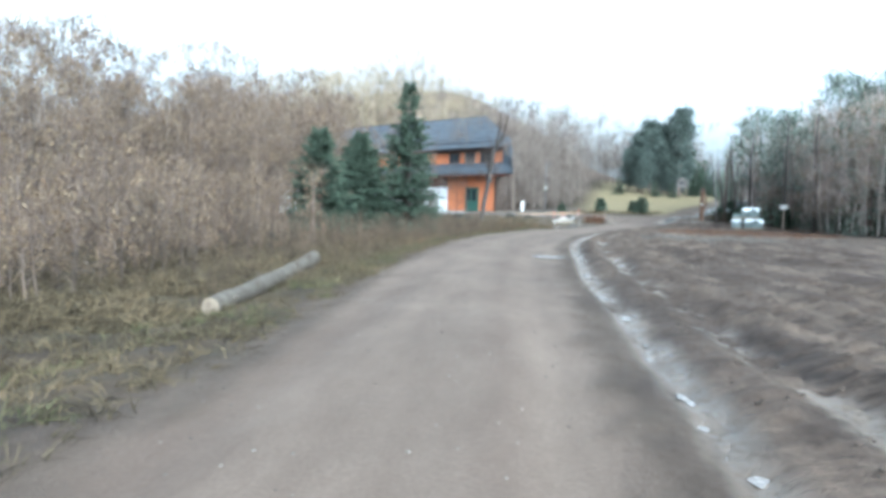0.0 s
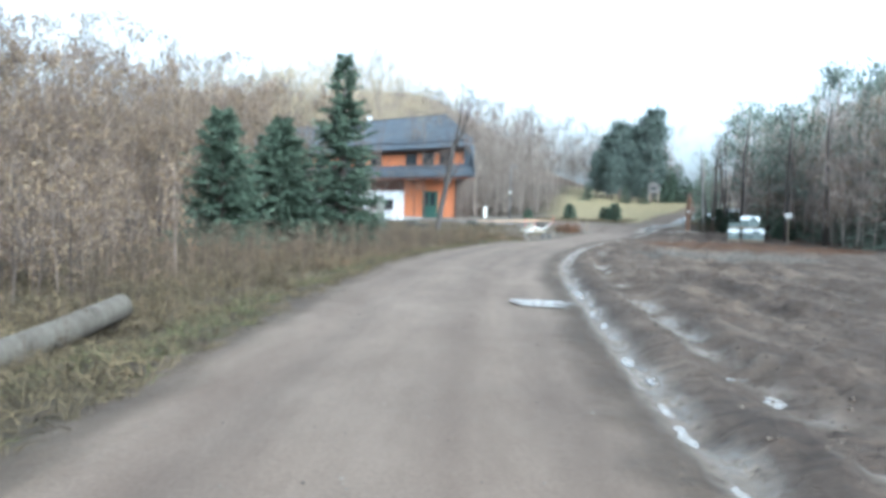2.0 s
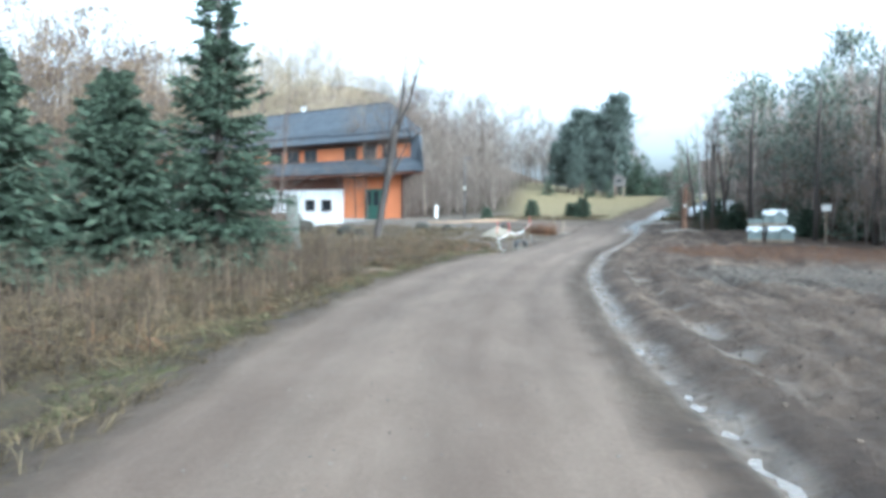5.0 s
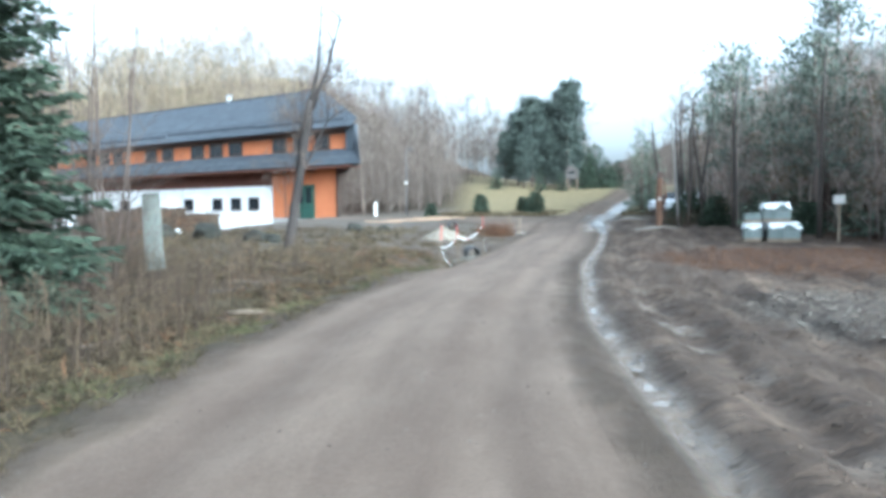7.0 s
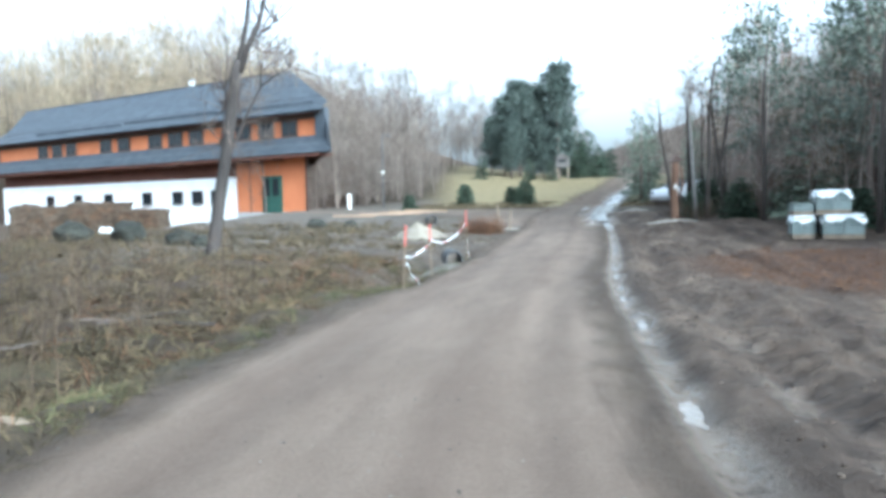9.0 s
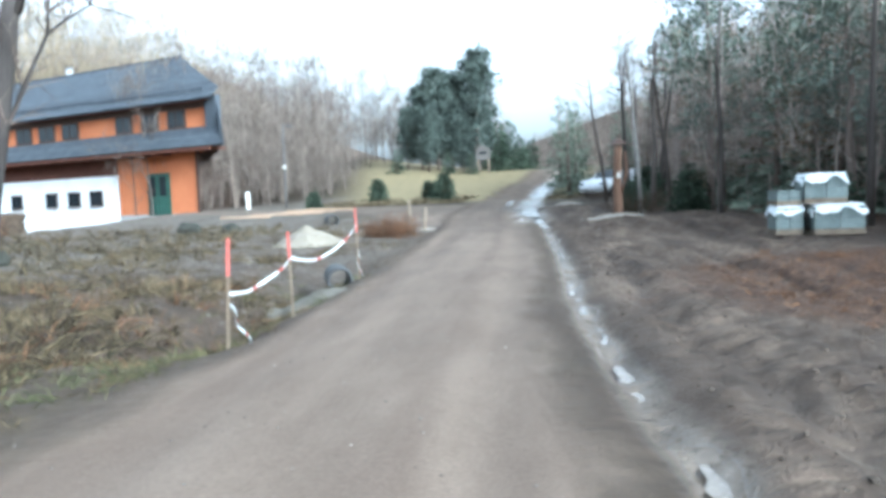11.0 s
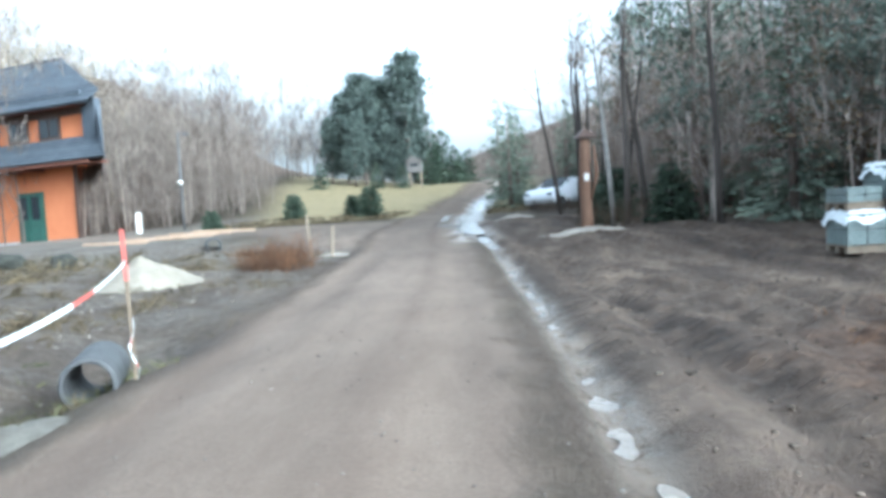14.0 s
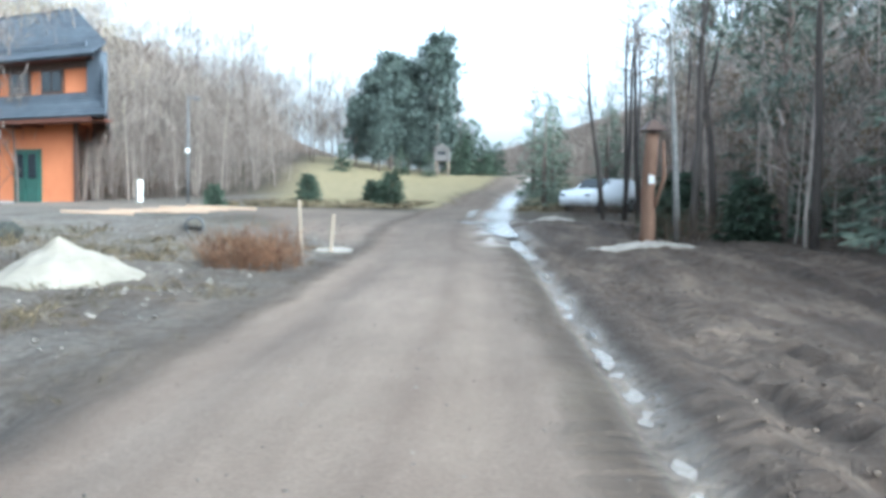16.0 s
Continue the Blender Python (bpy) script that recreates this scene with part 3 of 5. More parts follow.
# ---- the long house ----
def build_house():
    e = thing("long_house", pose(-11.3, 83.63, -0.046, 0, 0, -33.4) @ Matrix.Diagonal((1.054, 1.054, 0.9, 1)), "long two-storey building, orange and white walls, grey slate mansard roof", "building")
    length, depth = 41.0, 11.5

    def box(name, x0, x1, y0, y1, z0, z1, material, label="", parent=None, bevel=0.0):
        return part(name, box_bm(x0, x1, y0, y1, z0, z1, bevel), material, parent or e, label)

    def slab(name, quad, material, thick=0.12, label="", rows=0):
        """A thick roof face from four corners, low edge first, with courses of slate standing proud."""
        q = [Vector(c) for c in quad]
        nrm = (q[1] - q[0]).cross(q[3] - q[0]).normalized()
        if nrm.z < 0:
            nrm = -nrm
        body = obj(name, [c - nrm * thick for c in q] + [Vector(c) for c in q], [(0, 3, 2, 1), (4, 5, 6, 7), (0, 1, 5, 4), (1, 2, 6, 5), (2, 3, 7, 6), (3, 0, 4, 7)], material, e, label)
        for i in range(rows):
            a, b = i / rows, (i + 1) / rows
            lo0, lo1, hi0, hi1 = q[0].lerp(q[3], a), q[1].lerp(q[2], a), q[0].lerp(q[3], b), q[1].lerp(q[2], b)
            vs = [lo0 + nrm * 0.005, lo1 + nrm * 0.005, hi1 + nrm * 0.005, hi0 + nrm * 0.005, lo0 + nrm * 0.05, lo1 + nrm * 0.05, hi1 + nrm * 0.012, hi0 + nrm * 0.012]
            obj("slate_course", vs, [(0, 3, 2, 1), (4, 5, 6, 7), (0, 1, 5, 4), (1, 2, 6, 5), (2, 3, 7, 6), (3, 0, 4, 7)], material, body)
        return body

    # ground storey: orange at the door end, white further on
    box("lower_wall", -7.8, -0.8, 0, depth, -0.6, 5.9, ORANGE, "orange rendered wall")
    box("back_wall", -length, -7.8, 0.25, depth, -1.2, 5.9, BROWN_WOOD, "brown timber upper strip")
    box("white_wall", -length, -7.8, -0.06, 0.25, -1.6, 4.34, WHITE, "white rendered wall")
    box("plinth", -7.8, -0.76, -0.05, 0.0, -0.6, 1.42, CONCRETE, "grey concrete plinth")
    box("corner_post", -0.92, -0.7, -0.1, 0.12, 1.0, 5.8, FRAME_WOOD, "dark corner downpipe")
    d = box("door", -5.1, -3.2, -0.1, 0.0, 1.3, 4.31, GREEN_PAINT, "dark green double door")
    for x0, x1 in ((-4.98, -4.2), (-4.1, -3.32)):
        box("door_leaf", x0, x1, -0.14, -0.1, 1.4, 4.2, GREEN_PAINT, parent=d)
        box("door_pane", x0 + 0.12, x1 - 0.12, -0.16, -0.14, 2.7, 4.05, GLASS, parent=d)
    box("door_step", -5.7, -2.6, -1.3, -0.02, 0.6, 1.32, CONCRETE, "concrete doorstep")
    for s in (9.3, 11.5, 13.85, 17.7, 23.0, 27.5, 32.0):
        w = box("window", -s - 1.3, -s, -0.1, -0.05, 2.15, 3.32, FRAME_WOOD, "small dark-framed window")
        for k in (0, 1):
            box("pane", -s - 1.22 + 0.59 * k, -s - 0.67 + 0.59 * k, -0.13, -0.1, 2.24, 3.23, GLASS, parent=w)
        box("sill", -s - 1.36, -s + 0.06, -0.2, -0.06, 2.08, 2.15, CONCRETE, parent=w)
    # fascia and soffit under the lower eave
    box("soffit", -length - 0.8, 1.5, -1.2, 0.0, 5.62, 5.72, BROWN_WOOD, "brown boarded soffit")
    box("fascia", -length - 0.8, 1.6, -1.32, -1.2, 5.56, 5.86, BROWN_WOOD, "brown fascia board")
    for k in range(24):
        box("rafter_end", -length + 0.6 + k * 1.62, -length + 0.74 + k * 1.62, -1.18, 0.0, 5.44, 5.62, BROWN_WOOD)
    # lower mansard slope, front, end and back
    slab("lower_roof", [(-length - 1.2, -1.4, 5.82), (2.7, -1.4, 5.82), (1.3, -0.28, 7.2), (-length - 0.2, -0.28, 7.2)], SLATE, 0.1, "steep grey slate lower roof", 7)
    slab("end_roof", [(2.7, -1.4, 5.82), (2.7, depth + 1.4, 5.82), (1.1, depth + 0.2, 9.25), (1.1, -0.2, 9.25)], SLATE, 0.1, "grey slate end slope", 14)
    slab("far_end_roof", [(-length - 1.2, depth + 1.4, 5.82), (-length - 1.2, -1.4, 5.82), (-length - 0.2, -0.2, 9.25), (-length - 0.2, depth + 0.2, 9.25)], SLATE, 0.1, "", 14)
    slab("back_roof", [(2.7, depth + 1.4, 5.82), (-length - 1.2, depth + 1.4, 5.82), (-length - 0.2, depth + 0.2, 9.25), (0.55, depth + 0.2, 9.25)], SLATE, 0.1, "", 10)
    # upper storey with its ribbon of windows
    box("upper_wall", -length, 0.45, -0.2, depth, 5.9, 9.2, ORANGE, "orange rendered upper wall")
    box("roof_cheek", 0.45, 1.35, -0.5, -0.1, 6.3, 9.2, SLATE, "slate-clad end cheek", bevel=0.04)
    pos = 0.0

    def s_of(p):
        return 0.0385 * p / (1 - 0.00011 * p) - 0.45

    bays = [("o", 46)] + [("w", 38), ("o", 20), ("w", 38), ("o", 20), ("w", 38)] + [("o", 88)] + [("w", 40), ("o", 19), ("w", 40), ("o", 19), ("w", 40)] + [("o", 58), ("w", 38), ("o", 19), ("w", 38), ("o", 80)]
    bays += [("w", 36), ("o", 14), ("w", 36), ("o", 14), ("w", 36), ("o", 48)]
    for kind, px in bays:
        a, b = s_of(pos), s_of(pos + px)
        pos += px
        if kind == "w":
            w = box("window", -b, -a, -0.3, -0.2, 7.22, 8.5, FRAME_WOOD, "dark wooden window in the upper ribbon")
            m = (a + b) / 2
            for x0, x1 in ((-b + 0.1, -m - 0.05), (-m + 0.05, -a - 0.1)):
                box("pane", x0, x1, -0.33, -0.3, 7.34, 8.38, GLASS, parent=w)
    # dark board that also stands in for the shadow below the upper eave
    box("eave_shadow_board", -length, 0.5, -0.34, -0.2, 8.5, 8.85, FRAME_WOOD, "eave board coloured dark for the shadow under the eave")
    box("lower_beam", -length, 0.5, -0.32, -0.2, 7.1, 7.22, FRAME_WOOD)
    box("upper_soffit", -length - 0.3, 0.85, -1.0, -0.2, 8.85, 8.95, BROWN_WOOD)
    # upper roof with clipped gables
    hip = 0.8
    slab("upper_roof", [(-length - 0.5, -1.15, 8.95), (1.6, -1.15, 8.95), (0.6, 1.9, 10.95), (-length + 0.2, 1.9, 10.95)], SLATE, 0.12, "grey slate upper roof", 9)
    slab("upper_roof", [(-length + 0.2, 1.9, 10.95), (0.6, 1.9, 10.95), (-hip, depth / 2, 13.8), (-length + hip, depth / 2, 13.8)], SLATE, 0.12, "grey slate upper roof", 11)
    slab("upper_roof", [(1.0, depth + 1.15, 8.95), (-length - 0.5, depth + 1.15, 8.95), (-length + hip, depth / 2, 13.8), (-hip, depth / 2, 13.8)], SLATE, 0.12, "grey slate upper roof", 6)
    slab("hip_roof", [(0.3, 1.9, 10.95), (0.3, depth - 1.9, 10.95), (-hip + 0.01, depth / 2 + 0.01, 13.8), (-hip, depth / 2, 13.8)], SLATE, 0.12, "clipped slate hip", 10)
    slab("hip_roof", [(-length + 0.2, depth - 1.9, 10.95), (-length + 0.2, 1.9, 10.95), (-length + hip, depth / 2, 13.8), (-length + hip, depth / 2 + 0.01, 13.8)], SLATE, 0.12, "", 10)
    slab("gable", [(1.3, -0.9, 8.9), (0.62, depth + 0.9, 8.9), (0.28, depth - 1.9, 10.95), (0.28, 1.9, 10.95)], SLATE, 0.1, "slate-clad gable", 8)
    # snow guards stepping along the eave
    for x0, x1, up in ((-9.5, 0.2, 0.62), (-21.0, -9.6, 0.78), (-34.0, -21.1, 0.62)):
        y, z = -1.15 + up * 1.5, 8.95 + up
        box("snow_guard", x0, x1, y - 0.1, y, z + 0.0, z + 0.26, SLATE, "raised slate snow guard")
    box("ridge_cap", -length + hip, -hip, depth / 2 - 0.15, depth / 2 + 0.15, 13.78, 13.9, SLATE)
    c = box("chimney", -13.2, -12.5, 6.3, 7.0, 12.4, 14.6, WHITE, "white chimney")
    box("chimney_cap", -13.3, -12.4, 6.2, 7.1, 14.6, 14.72, CONCRETE, parent=c)

    # the plan is skewed: the end walls run back at an angle to the front
    for o in e.children_recursive:
        for v in o.data.vertices:
            if v.co.y > 0:
                v.co.x -= 1.235 * v.co.y


build_house()


# ---- trees ----
def grow(soup, rng, p, d, length, radius, depth, sides=5, spread=0.6, lift=0.25, tips=None, kids=4, steps=5, wander=0.12):
    """A limb that bends, tapers and branches."""
    pts, rad = [p], [radius]
    q, w = np.array(p, float), np.array(d, float)
    for i in range(steps):
        w = w + rng.normal(size=3) * wander + np.array((0, 0, lift * 0.15))
        w = w / np.linalg.norm(w)
        q = q + w * length / steps
        pts.append(q.copy())
        rad.append(radius * (1 - 0.82 * (i + 1) / steps))
    soup.tube(pts, rad, sides)
    if depth == 0:
        if tips is not None:
            tips.append((pts[-1], w))
            tips.append((pts[len(pts) // 2], w))
        return
    for k in range(kids):
        at = rng.uniform(0.35, 0.98)
        i = min(steps - 1, int(at * steps))
        f = at * steps - i
        base = pts[i] * (1 - f) + pts[i + 1] * f if not isinstance(pts[i], tuple) else np.array(pts[i]) * (1 - f) + pts[i + 1] * f
        side = rng.normal(size=3)
        side = side - side.dot(w) * w
        side = side / (np.linalg.norm(side) + 1e-9)
        nd = w * (1 - spread) + side * spread + np.array((0, 0, lift))
        nd = nd / np.linalg.norm(nd)
        grow(soup, rng, base, nd, length * rng.uniform(0.4, 0.65), rad[i] * 0.55 + 0.002, depth - 1, max(3, sides - 1), spread, lift, tips, kids, max(3, steps - 1), wander)


def bare_tree(seed, height, girth, levels=3, kids=5, leaves=0, leaf=0.12, leaf_bunch=3, haze=0, low=0.3):
    """Trunk with limbs, and a crown of twigs with the last dead leaves: two soups."""
    rng = np.random.default_rng(seed)
    trunk, crown, tips = Soup(), Soup(), []
    pts, rad = [np.zeros(3)], [girth * 1.25]
    q, lean = np.zeros(3), rng.normal(size=2) * 0.05
    n = 9
    for i in range(n):
        q = q + np.array((lean[0] + rng.normal() * 0.035, lean[1] + rng.normal() * 0.035, 1.0)) * height / n
        pts.append(q.copy())
        rad.append(girth * (1 - 0.9 * (i + 1) / n) + 0.006)
    trunk.tube(pts, rad, 7)
    for k in range(int(kids * 2.6)):
        at = rng.uniform(low, 0.97) * n
        i = min(n - 1, int(at))
        base = pts[i] + (pts[i + 1] - pts[i]) * (at - i)
        ang = rng.uniform(0, 2 * math.pi)
        d = np.array((math.cos(ang), math.sin(ang), rng.uniform(0.5, 1.3)))
        grow(crown, rng, base, d / np.linalg.norm(d), height * rng.uniform(0.14, 0.3) * (1.25 - at / n * 0.6), rad[i] * 0.5, levels - 1, 3, 0.55, 0.25, tips, kids, 3)
    for k in range(haze):
        p, w = tips[rng.integers(len(tips))] if tips else (pts[-1], np.array((0, 0, 1.0)))
        d = np.array(w) * 0.6 + rng.normal(size=3) * 0.45 + np.array((0, 0, 0.35))
        crown.sliver(np.array(p) + rng.normal(size=3) * height * 0.035, d * height * 0.08 * rng.uniform(0.5, 1.3), 0.002 * height + 0.004, rng)
    leaves_soup = Soup()
    if leaves and tips:
        for k in range(leaves):
            p, w = tips[rng.integers(len(tips))]
            for j in range(leaf_bunch):
                leaves_soup.blade(np.array(p) + rng.normal(size=3) * leaf * 1.6, rng.normal(size=3) * leaf * 0.8, leaf, rng)
    return trunk, crown, leaves_soup


def spruce(seed, height, width, gap=None, density=1.0, big=1.0):
    """A spruce: straight trunk, drooping whorls of sprays."""
    rng = np.random.default_rng(seed)
    trunk, crown = Soup(), Soup()
    trunk.tube([(0, 0, -0.2), (0.02, 0, height * 0.5), (0, 0.02, height)], [0.024 * height, 0.014 * height, 0.01], 7)
    z = 0.12
    while z < height - 0.1:
        t = z / height
        reach = width * (1 - t) ** 0.75 * (0.75 + 0.5 * rng.random()) + 0.12
        if gap and gap[0] < t < gap[1]:
            reach *= 0.35
        n = int((5 + 4 * (1 - t)) * density)
        for k in range(n):
            a = rng.uniform(0, 2 * math.pi)
            r = reach * rng.uniform(0.65, 1.1)
            droop = -0.18 - 0.3 * (1 - t) + 0.5 * t
            pts = []
            for i in range(5):
                f = i / 4
                pts.append(np.array((math.cos(a) * r * f, math.sin(a) * r * f, z + r * (droop * f + 0.22 * f * f))))
            crown.tube(pts, [0.012 * (1 - 0.8 * i / 4) for i in range(5)], 3)
            for j in range(int((6 + r * 15) * density / big ** 1.3)):
                f = rng.uniform(0.12, 1.0)
                i = min(3, int(f * 4))
                p = pts[i] + (pts[i + 1] - pts[i]) * (f * 4 - i)
                sgn = 1 if rng.random() < 0.5 else -1
                out = np.array((math.cos(a) * 0.75 - sgn * math.sin(a) * 0.6, math.sin(a) * 0.75 + sgn * math.cos(a) * 0.6, rng.uniform(-0.55, 0.1)))
                crown.blade(p, out * rng.uniform(0.16, 0.34) * (0.6 + 0.5 * (1 - t)) * big, 0.065 * big, rng)
        z += rng.uniform(0.1, 0.17) * height / 6 / density ** 0.5
    return trunk, crown


def pine(seed, height, crown_from=0.55, spread=2.0, lean=0.02, bunches=60, tuft=26, big=1.0):
    """A Scots pine: long bare stem, open crown of needle tufts on crooked limbs."""
    rng = np.random.default_rng(seed)
    trunk, crown = Soup(), Soup()
    pts = [np.array((lean * height * (i / 8) ** 1.5 + rng.normal() * 0.05, rng.normal() * 0.05, height * i / 8 - 0.2 * (i == 0))) for i in range(9)]
    trunk.tube(pts, [0.017 * height * (1 - 0.8 * i / 8) + 0.01 for i in range(9)], 7)
    for k in range(bunches):
        t = crown_from + (1 - crown_from) * rng.random() ** 0.8
        i = min(7, int(t * 8))
        base = pts[i] + (pts[i + 1] - pts[i]) * (t * 8 - i)
        a = rng.uniform(0, 2 * math.pi)
        u = (t - crown_from) / (1 - crown_from)
        r = spread * (0.35 + 0.9 * math.sin(math.pi * (0.25 + 0.7 * u))) * rng.uniform(0.35, 1.0)
        end = base + np.array((math.cos(a) * r, math.sin(a) * r, r * rng.uniform(0.0, 0.55)))
        mid = (base + end) / 2 + rng.normal(size=3) * 0.12
        crown.tube([base, mid, end], [0.035, 0.022, 0.008], 3)
        for j in range(tuft):
            c = end + rng.normal(size=3) * np.array((0.32, 0.32, 0.18)) * (0.7 + 0.25 * spread)
            crown.blade(c, (rng.normal(size=3) * 0.17 + np.array((0, 0, 0.12))) * big, 0.1 * big, rng)
    return trunk, crown


def plant(name, soups, materials, part_names, m, label, category, group=""):
    e = thing(name, m, label, category, group)
    for s, mt, pn in zip(soups, materials, part_names):
        if s.v:
            obj(pn, s.v, s.f, mt, e, smooth=pn == "trunk")
    return e


def stand(x, y, turn=0.0, scale=1.0, sink=0.05):
    return pose(x, y, ground_z(x, y) - sink, 0, 0, turn) @ Matrix.Diagonal((scale, scale, scale, 1))


def copy_at(ob, m):
    c = copy_thing(ob, m)
    c.matrix_basis = m
    return c


def woods(name, soups, places, material, label, category):
    """Many plants joined into one mesh; places: x, y, turn, scale, kind."""
    arrays = []
    for s in soups:
        sizes = np.array([len(f) for f in s.f], np.int32)
        arrays.append((np.array(s.v, float), np.fromiter(itertools.chain.from_iterable(s.f), np.int32, int(sizes.sum())), sizes))
    vs, flats, counts, off = [], [], [], 0
    for x, y, turn, sc, kind in places:
        v, flat, sizes = arrays[kind]
        c, s = math.cos(turn), math.sin(turn)
        vs.append(np.stack([(v[:, 0] * c - v[:, 1] * s) * sc + x, (v[:, 0] * s + v[:, 1] * c) * sc + y, v[:, 2] * sc + ground_z(x, y) - 0.1], 1))
        flats.append(flat + off)
        counts.append(sizes)
        off += len(v)
    me = fill_mesh(bpy.data.meshes.new(name), np.concatenate(vs), np.concatenate(flats), np.concatenate(counts), material)
    return tagged(new(name, me), label, category, kind="stuff")


def merged(*soups):
    m = Soup()
    for s in soups:
        m.add(s.v, s.f)
    return m


rng = np.random.default_rng(5)
# three dark spruces at the verge
plant("spruce", spruce(1, 6.6, 1.55, gap=(0.74, 0.8), density=1.5), (BARK, NEEDLE), ("trunk", "crown"), stand(-7.4, 33.4), "tall dark green spruce with a thin gap below its top", "spruce tree", "spruces by the road")
plant("spruce", spruce(2, 4.3, 1.5, density=1.9), (BARK, NEEDLE), ("trunk", "crown"), stand(-9.2, 32.4), "bushy dark green spruce", "spruce tree", "spruces by the road")
plant("spruce", spruce(3, 4.3, 1.55, density=1.5), (BARK, NEEDLE), ("trunk", "crown"), stand(-9.9, 29.5), "broad dark green spruce", "spruce tree", "spruces by the road")

# bare forked tree in front of the house
def forked_tree():
    r = np.random.default_rng(11)
    trunk, crown = Soup(), Soup()
    stem = [(0.17 * z - 0.03 + 0.05 * noise.noise((z * 0.9, 4.0, 0)), 0.05 * noise.noise((z * 0.9, 9.0, 0)), z) for z in (-0.3, 0.2, 0.8, 1.5, 2.2, 2.9, 3.6, 4.2, 4.8, 5.3)]
    v, f = tube_data(stem, [0.25, 0.2, 0.178, 0.17, 0.165, 0.16, 0.165, 0.17, 0.165, 0.12], 12)
    trunk.add([np.array(c) * (1 + 0.02 * noise.noise(Vector(c) * 4.0)) for c in v], f)
    for pts, rad in (([(0.86, 0, 5.1), (0.98, 0, 5.7), (1.15, 0, 6.4), (1.2, 0.05, 7.2), (1.3, 0, 8.3)], 0.1), ([(0.9, 0, 5.0), (1.12, 0, 5.6), (1.5, 0, 6.4), (1.72, 0, 7.3), (2.0, 0, 8.2)], 0.11),
                     ([(1.3, 0, 5.95), (1.55, 0.1, 6.1), (1.9, 0.1, 6.35)], 0.04), ([(0.36, 0, 2.2), (0.62, -0.05, 2.9), (0.95, -0.05, 3.6), (1.5, -0.1, 4.6), (1.85, -0.1, 4.85), (2.3, -0.1, 5.1)], 0.055),
                     ([(1.5, -0.1, 4.6), (1.52, -0.1, 5.0), (1.6, -0.1, 5.5)], 0.03), ([(0.62, 0.05, 3.7), (0.5, 0.1, 4.1), (0.46, 0.1, 4.6), (0.55, 0.1, 5.3)], 0.05), ([(0.42, 0, 2.5), (0.28, 0.1, 3.1), (0.4, 0.1, 4.0)], 0.04)):
        n = len(pts)
        trunk.tube([np.array(p, float) for p in pts], [rad * (1 - 0.7 * i / (n - 1)) for i in range(n)], 6)
        for k in range(18):
            i = r.integers(1, n)
            d = r.normal(size=3) * 0.6 + np.array((0, 0, 0.8))
            grow(crown, r, np.array(pts[i], float), d / np.linalg.norm(d), r.uniform(0.6, 1.6), 0.02, 1, 3, kids=4, steps=3)
    return plant("bare_tree", (trunk, crown), (DARK_BARK, DARK_TWIG), ("trunk", "crown"), stand(-6.6, 46.65, 0, 0.82), "bare leafless tree with a leaning forked trunk", "tree")


forked_tree()

# thicket of bare young trees with brown leaves left of the road
YOUNG = [merged(*bare_tree(20 + k, 6.2 + k * 0.6, 0.035, 2, 4, haze=460, low=0.12)[:2]) for k in range(4)]
YOUNG_LEAF = [bare_tree(20 + k, 6.2 + k * 0.6, 0.035, 2, 4, 170, 0.085, low=0.12)[2] for k in range(4)]
spots = []
while len(spots) < 330:
    y = rng.uniform(5, 62)
    x = -7.8 - 2.5 * rng.random() - abs(rng.normal()) * 9
    if (y < 15 + 1.1 * max(0.0, -9.5 - x)) or x < -0.66 * (y - 28.66) - 3.2 and x < -9.8:
        tall = lerp_list(-x, [(8, 0.42), (12, 0.58), (18, 0.76), (30, 1.05)]) * (1 + 0.35 * ramp(y, 24, 44))
        spots.append((x, y, rng.uniform(0, 6.3), rng.uniform(0.75, 1.12) * tall, rng.integers(4)))
woods("thicket", YOUNG, spots, DARK_TWIG, "dense thicket of bare young trees", "thicket")
woods("thicket_leaves", YOUNG_LEAF, spots, BROWN_LEAF, "withered brown leaves in the thicket", "leaves")
LOW = [merged(*bare_tree(40 + k, 1.9, 0.009, 1, 6, haze=190, low=0.1)[:2]) for k in range(3)]
LOW_LEAF = [bare_tree(40 + k, 1.9, 0.009, 1, 6, 60, 0.04, low=0.1)[2] for k in range(3)]
spots = []
while len(spots) < 260:
    y = rng.uniform(4, 40)
    x = road_mid(y) - 5.0 - abs(rng.normal()) * 4.2
    if y < 21:
        spots.append((x, y, rng.uniform(0, 6.3), rng.uniform(0.4, 1.25) * (0.5 if y > 33 else 1.0), rng.integers(3)))
woods("scrub", LOW, spots, DARK_TWIG, "low bare scrub along the verge", "scrub")
woods("scrub_leaves", LOW_LEAF, spots, BROWN_LEAF, "dead brown leaves on the scrub", "leaves")

spots = []
while len(spots) < 620:
    y = rng.uniform(9, 40) if len(spots) < 330 else rng.uniform(17, 39)
    spots.append((road_mid(y) - rng.uniform(2.6, 7.5), y, rng.uniform(0, 6.3), rng.uniform(0.16, 0.42) * (1 + 0.35 * ramp(y, 16, 24)), rng.integers(3)))
woods("bramble", LOW, spots, BRAMBLE, "dark tangled bramble in the roadside grass", "bramble")

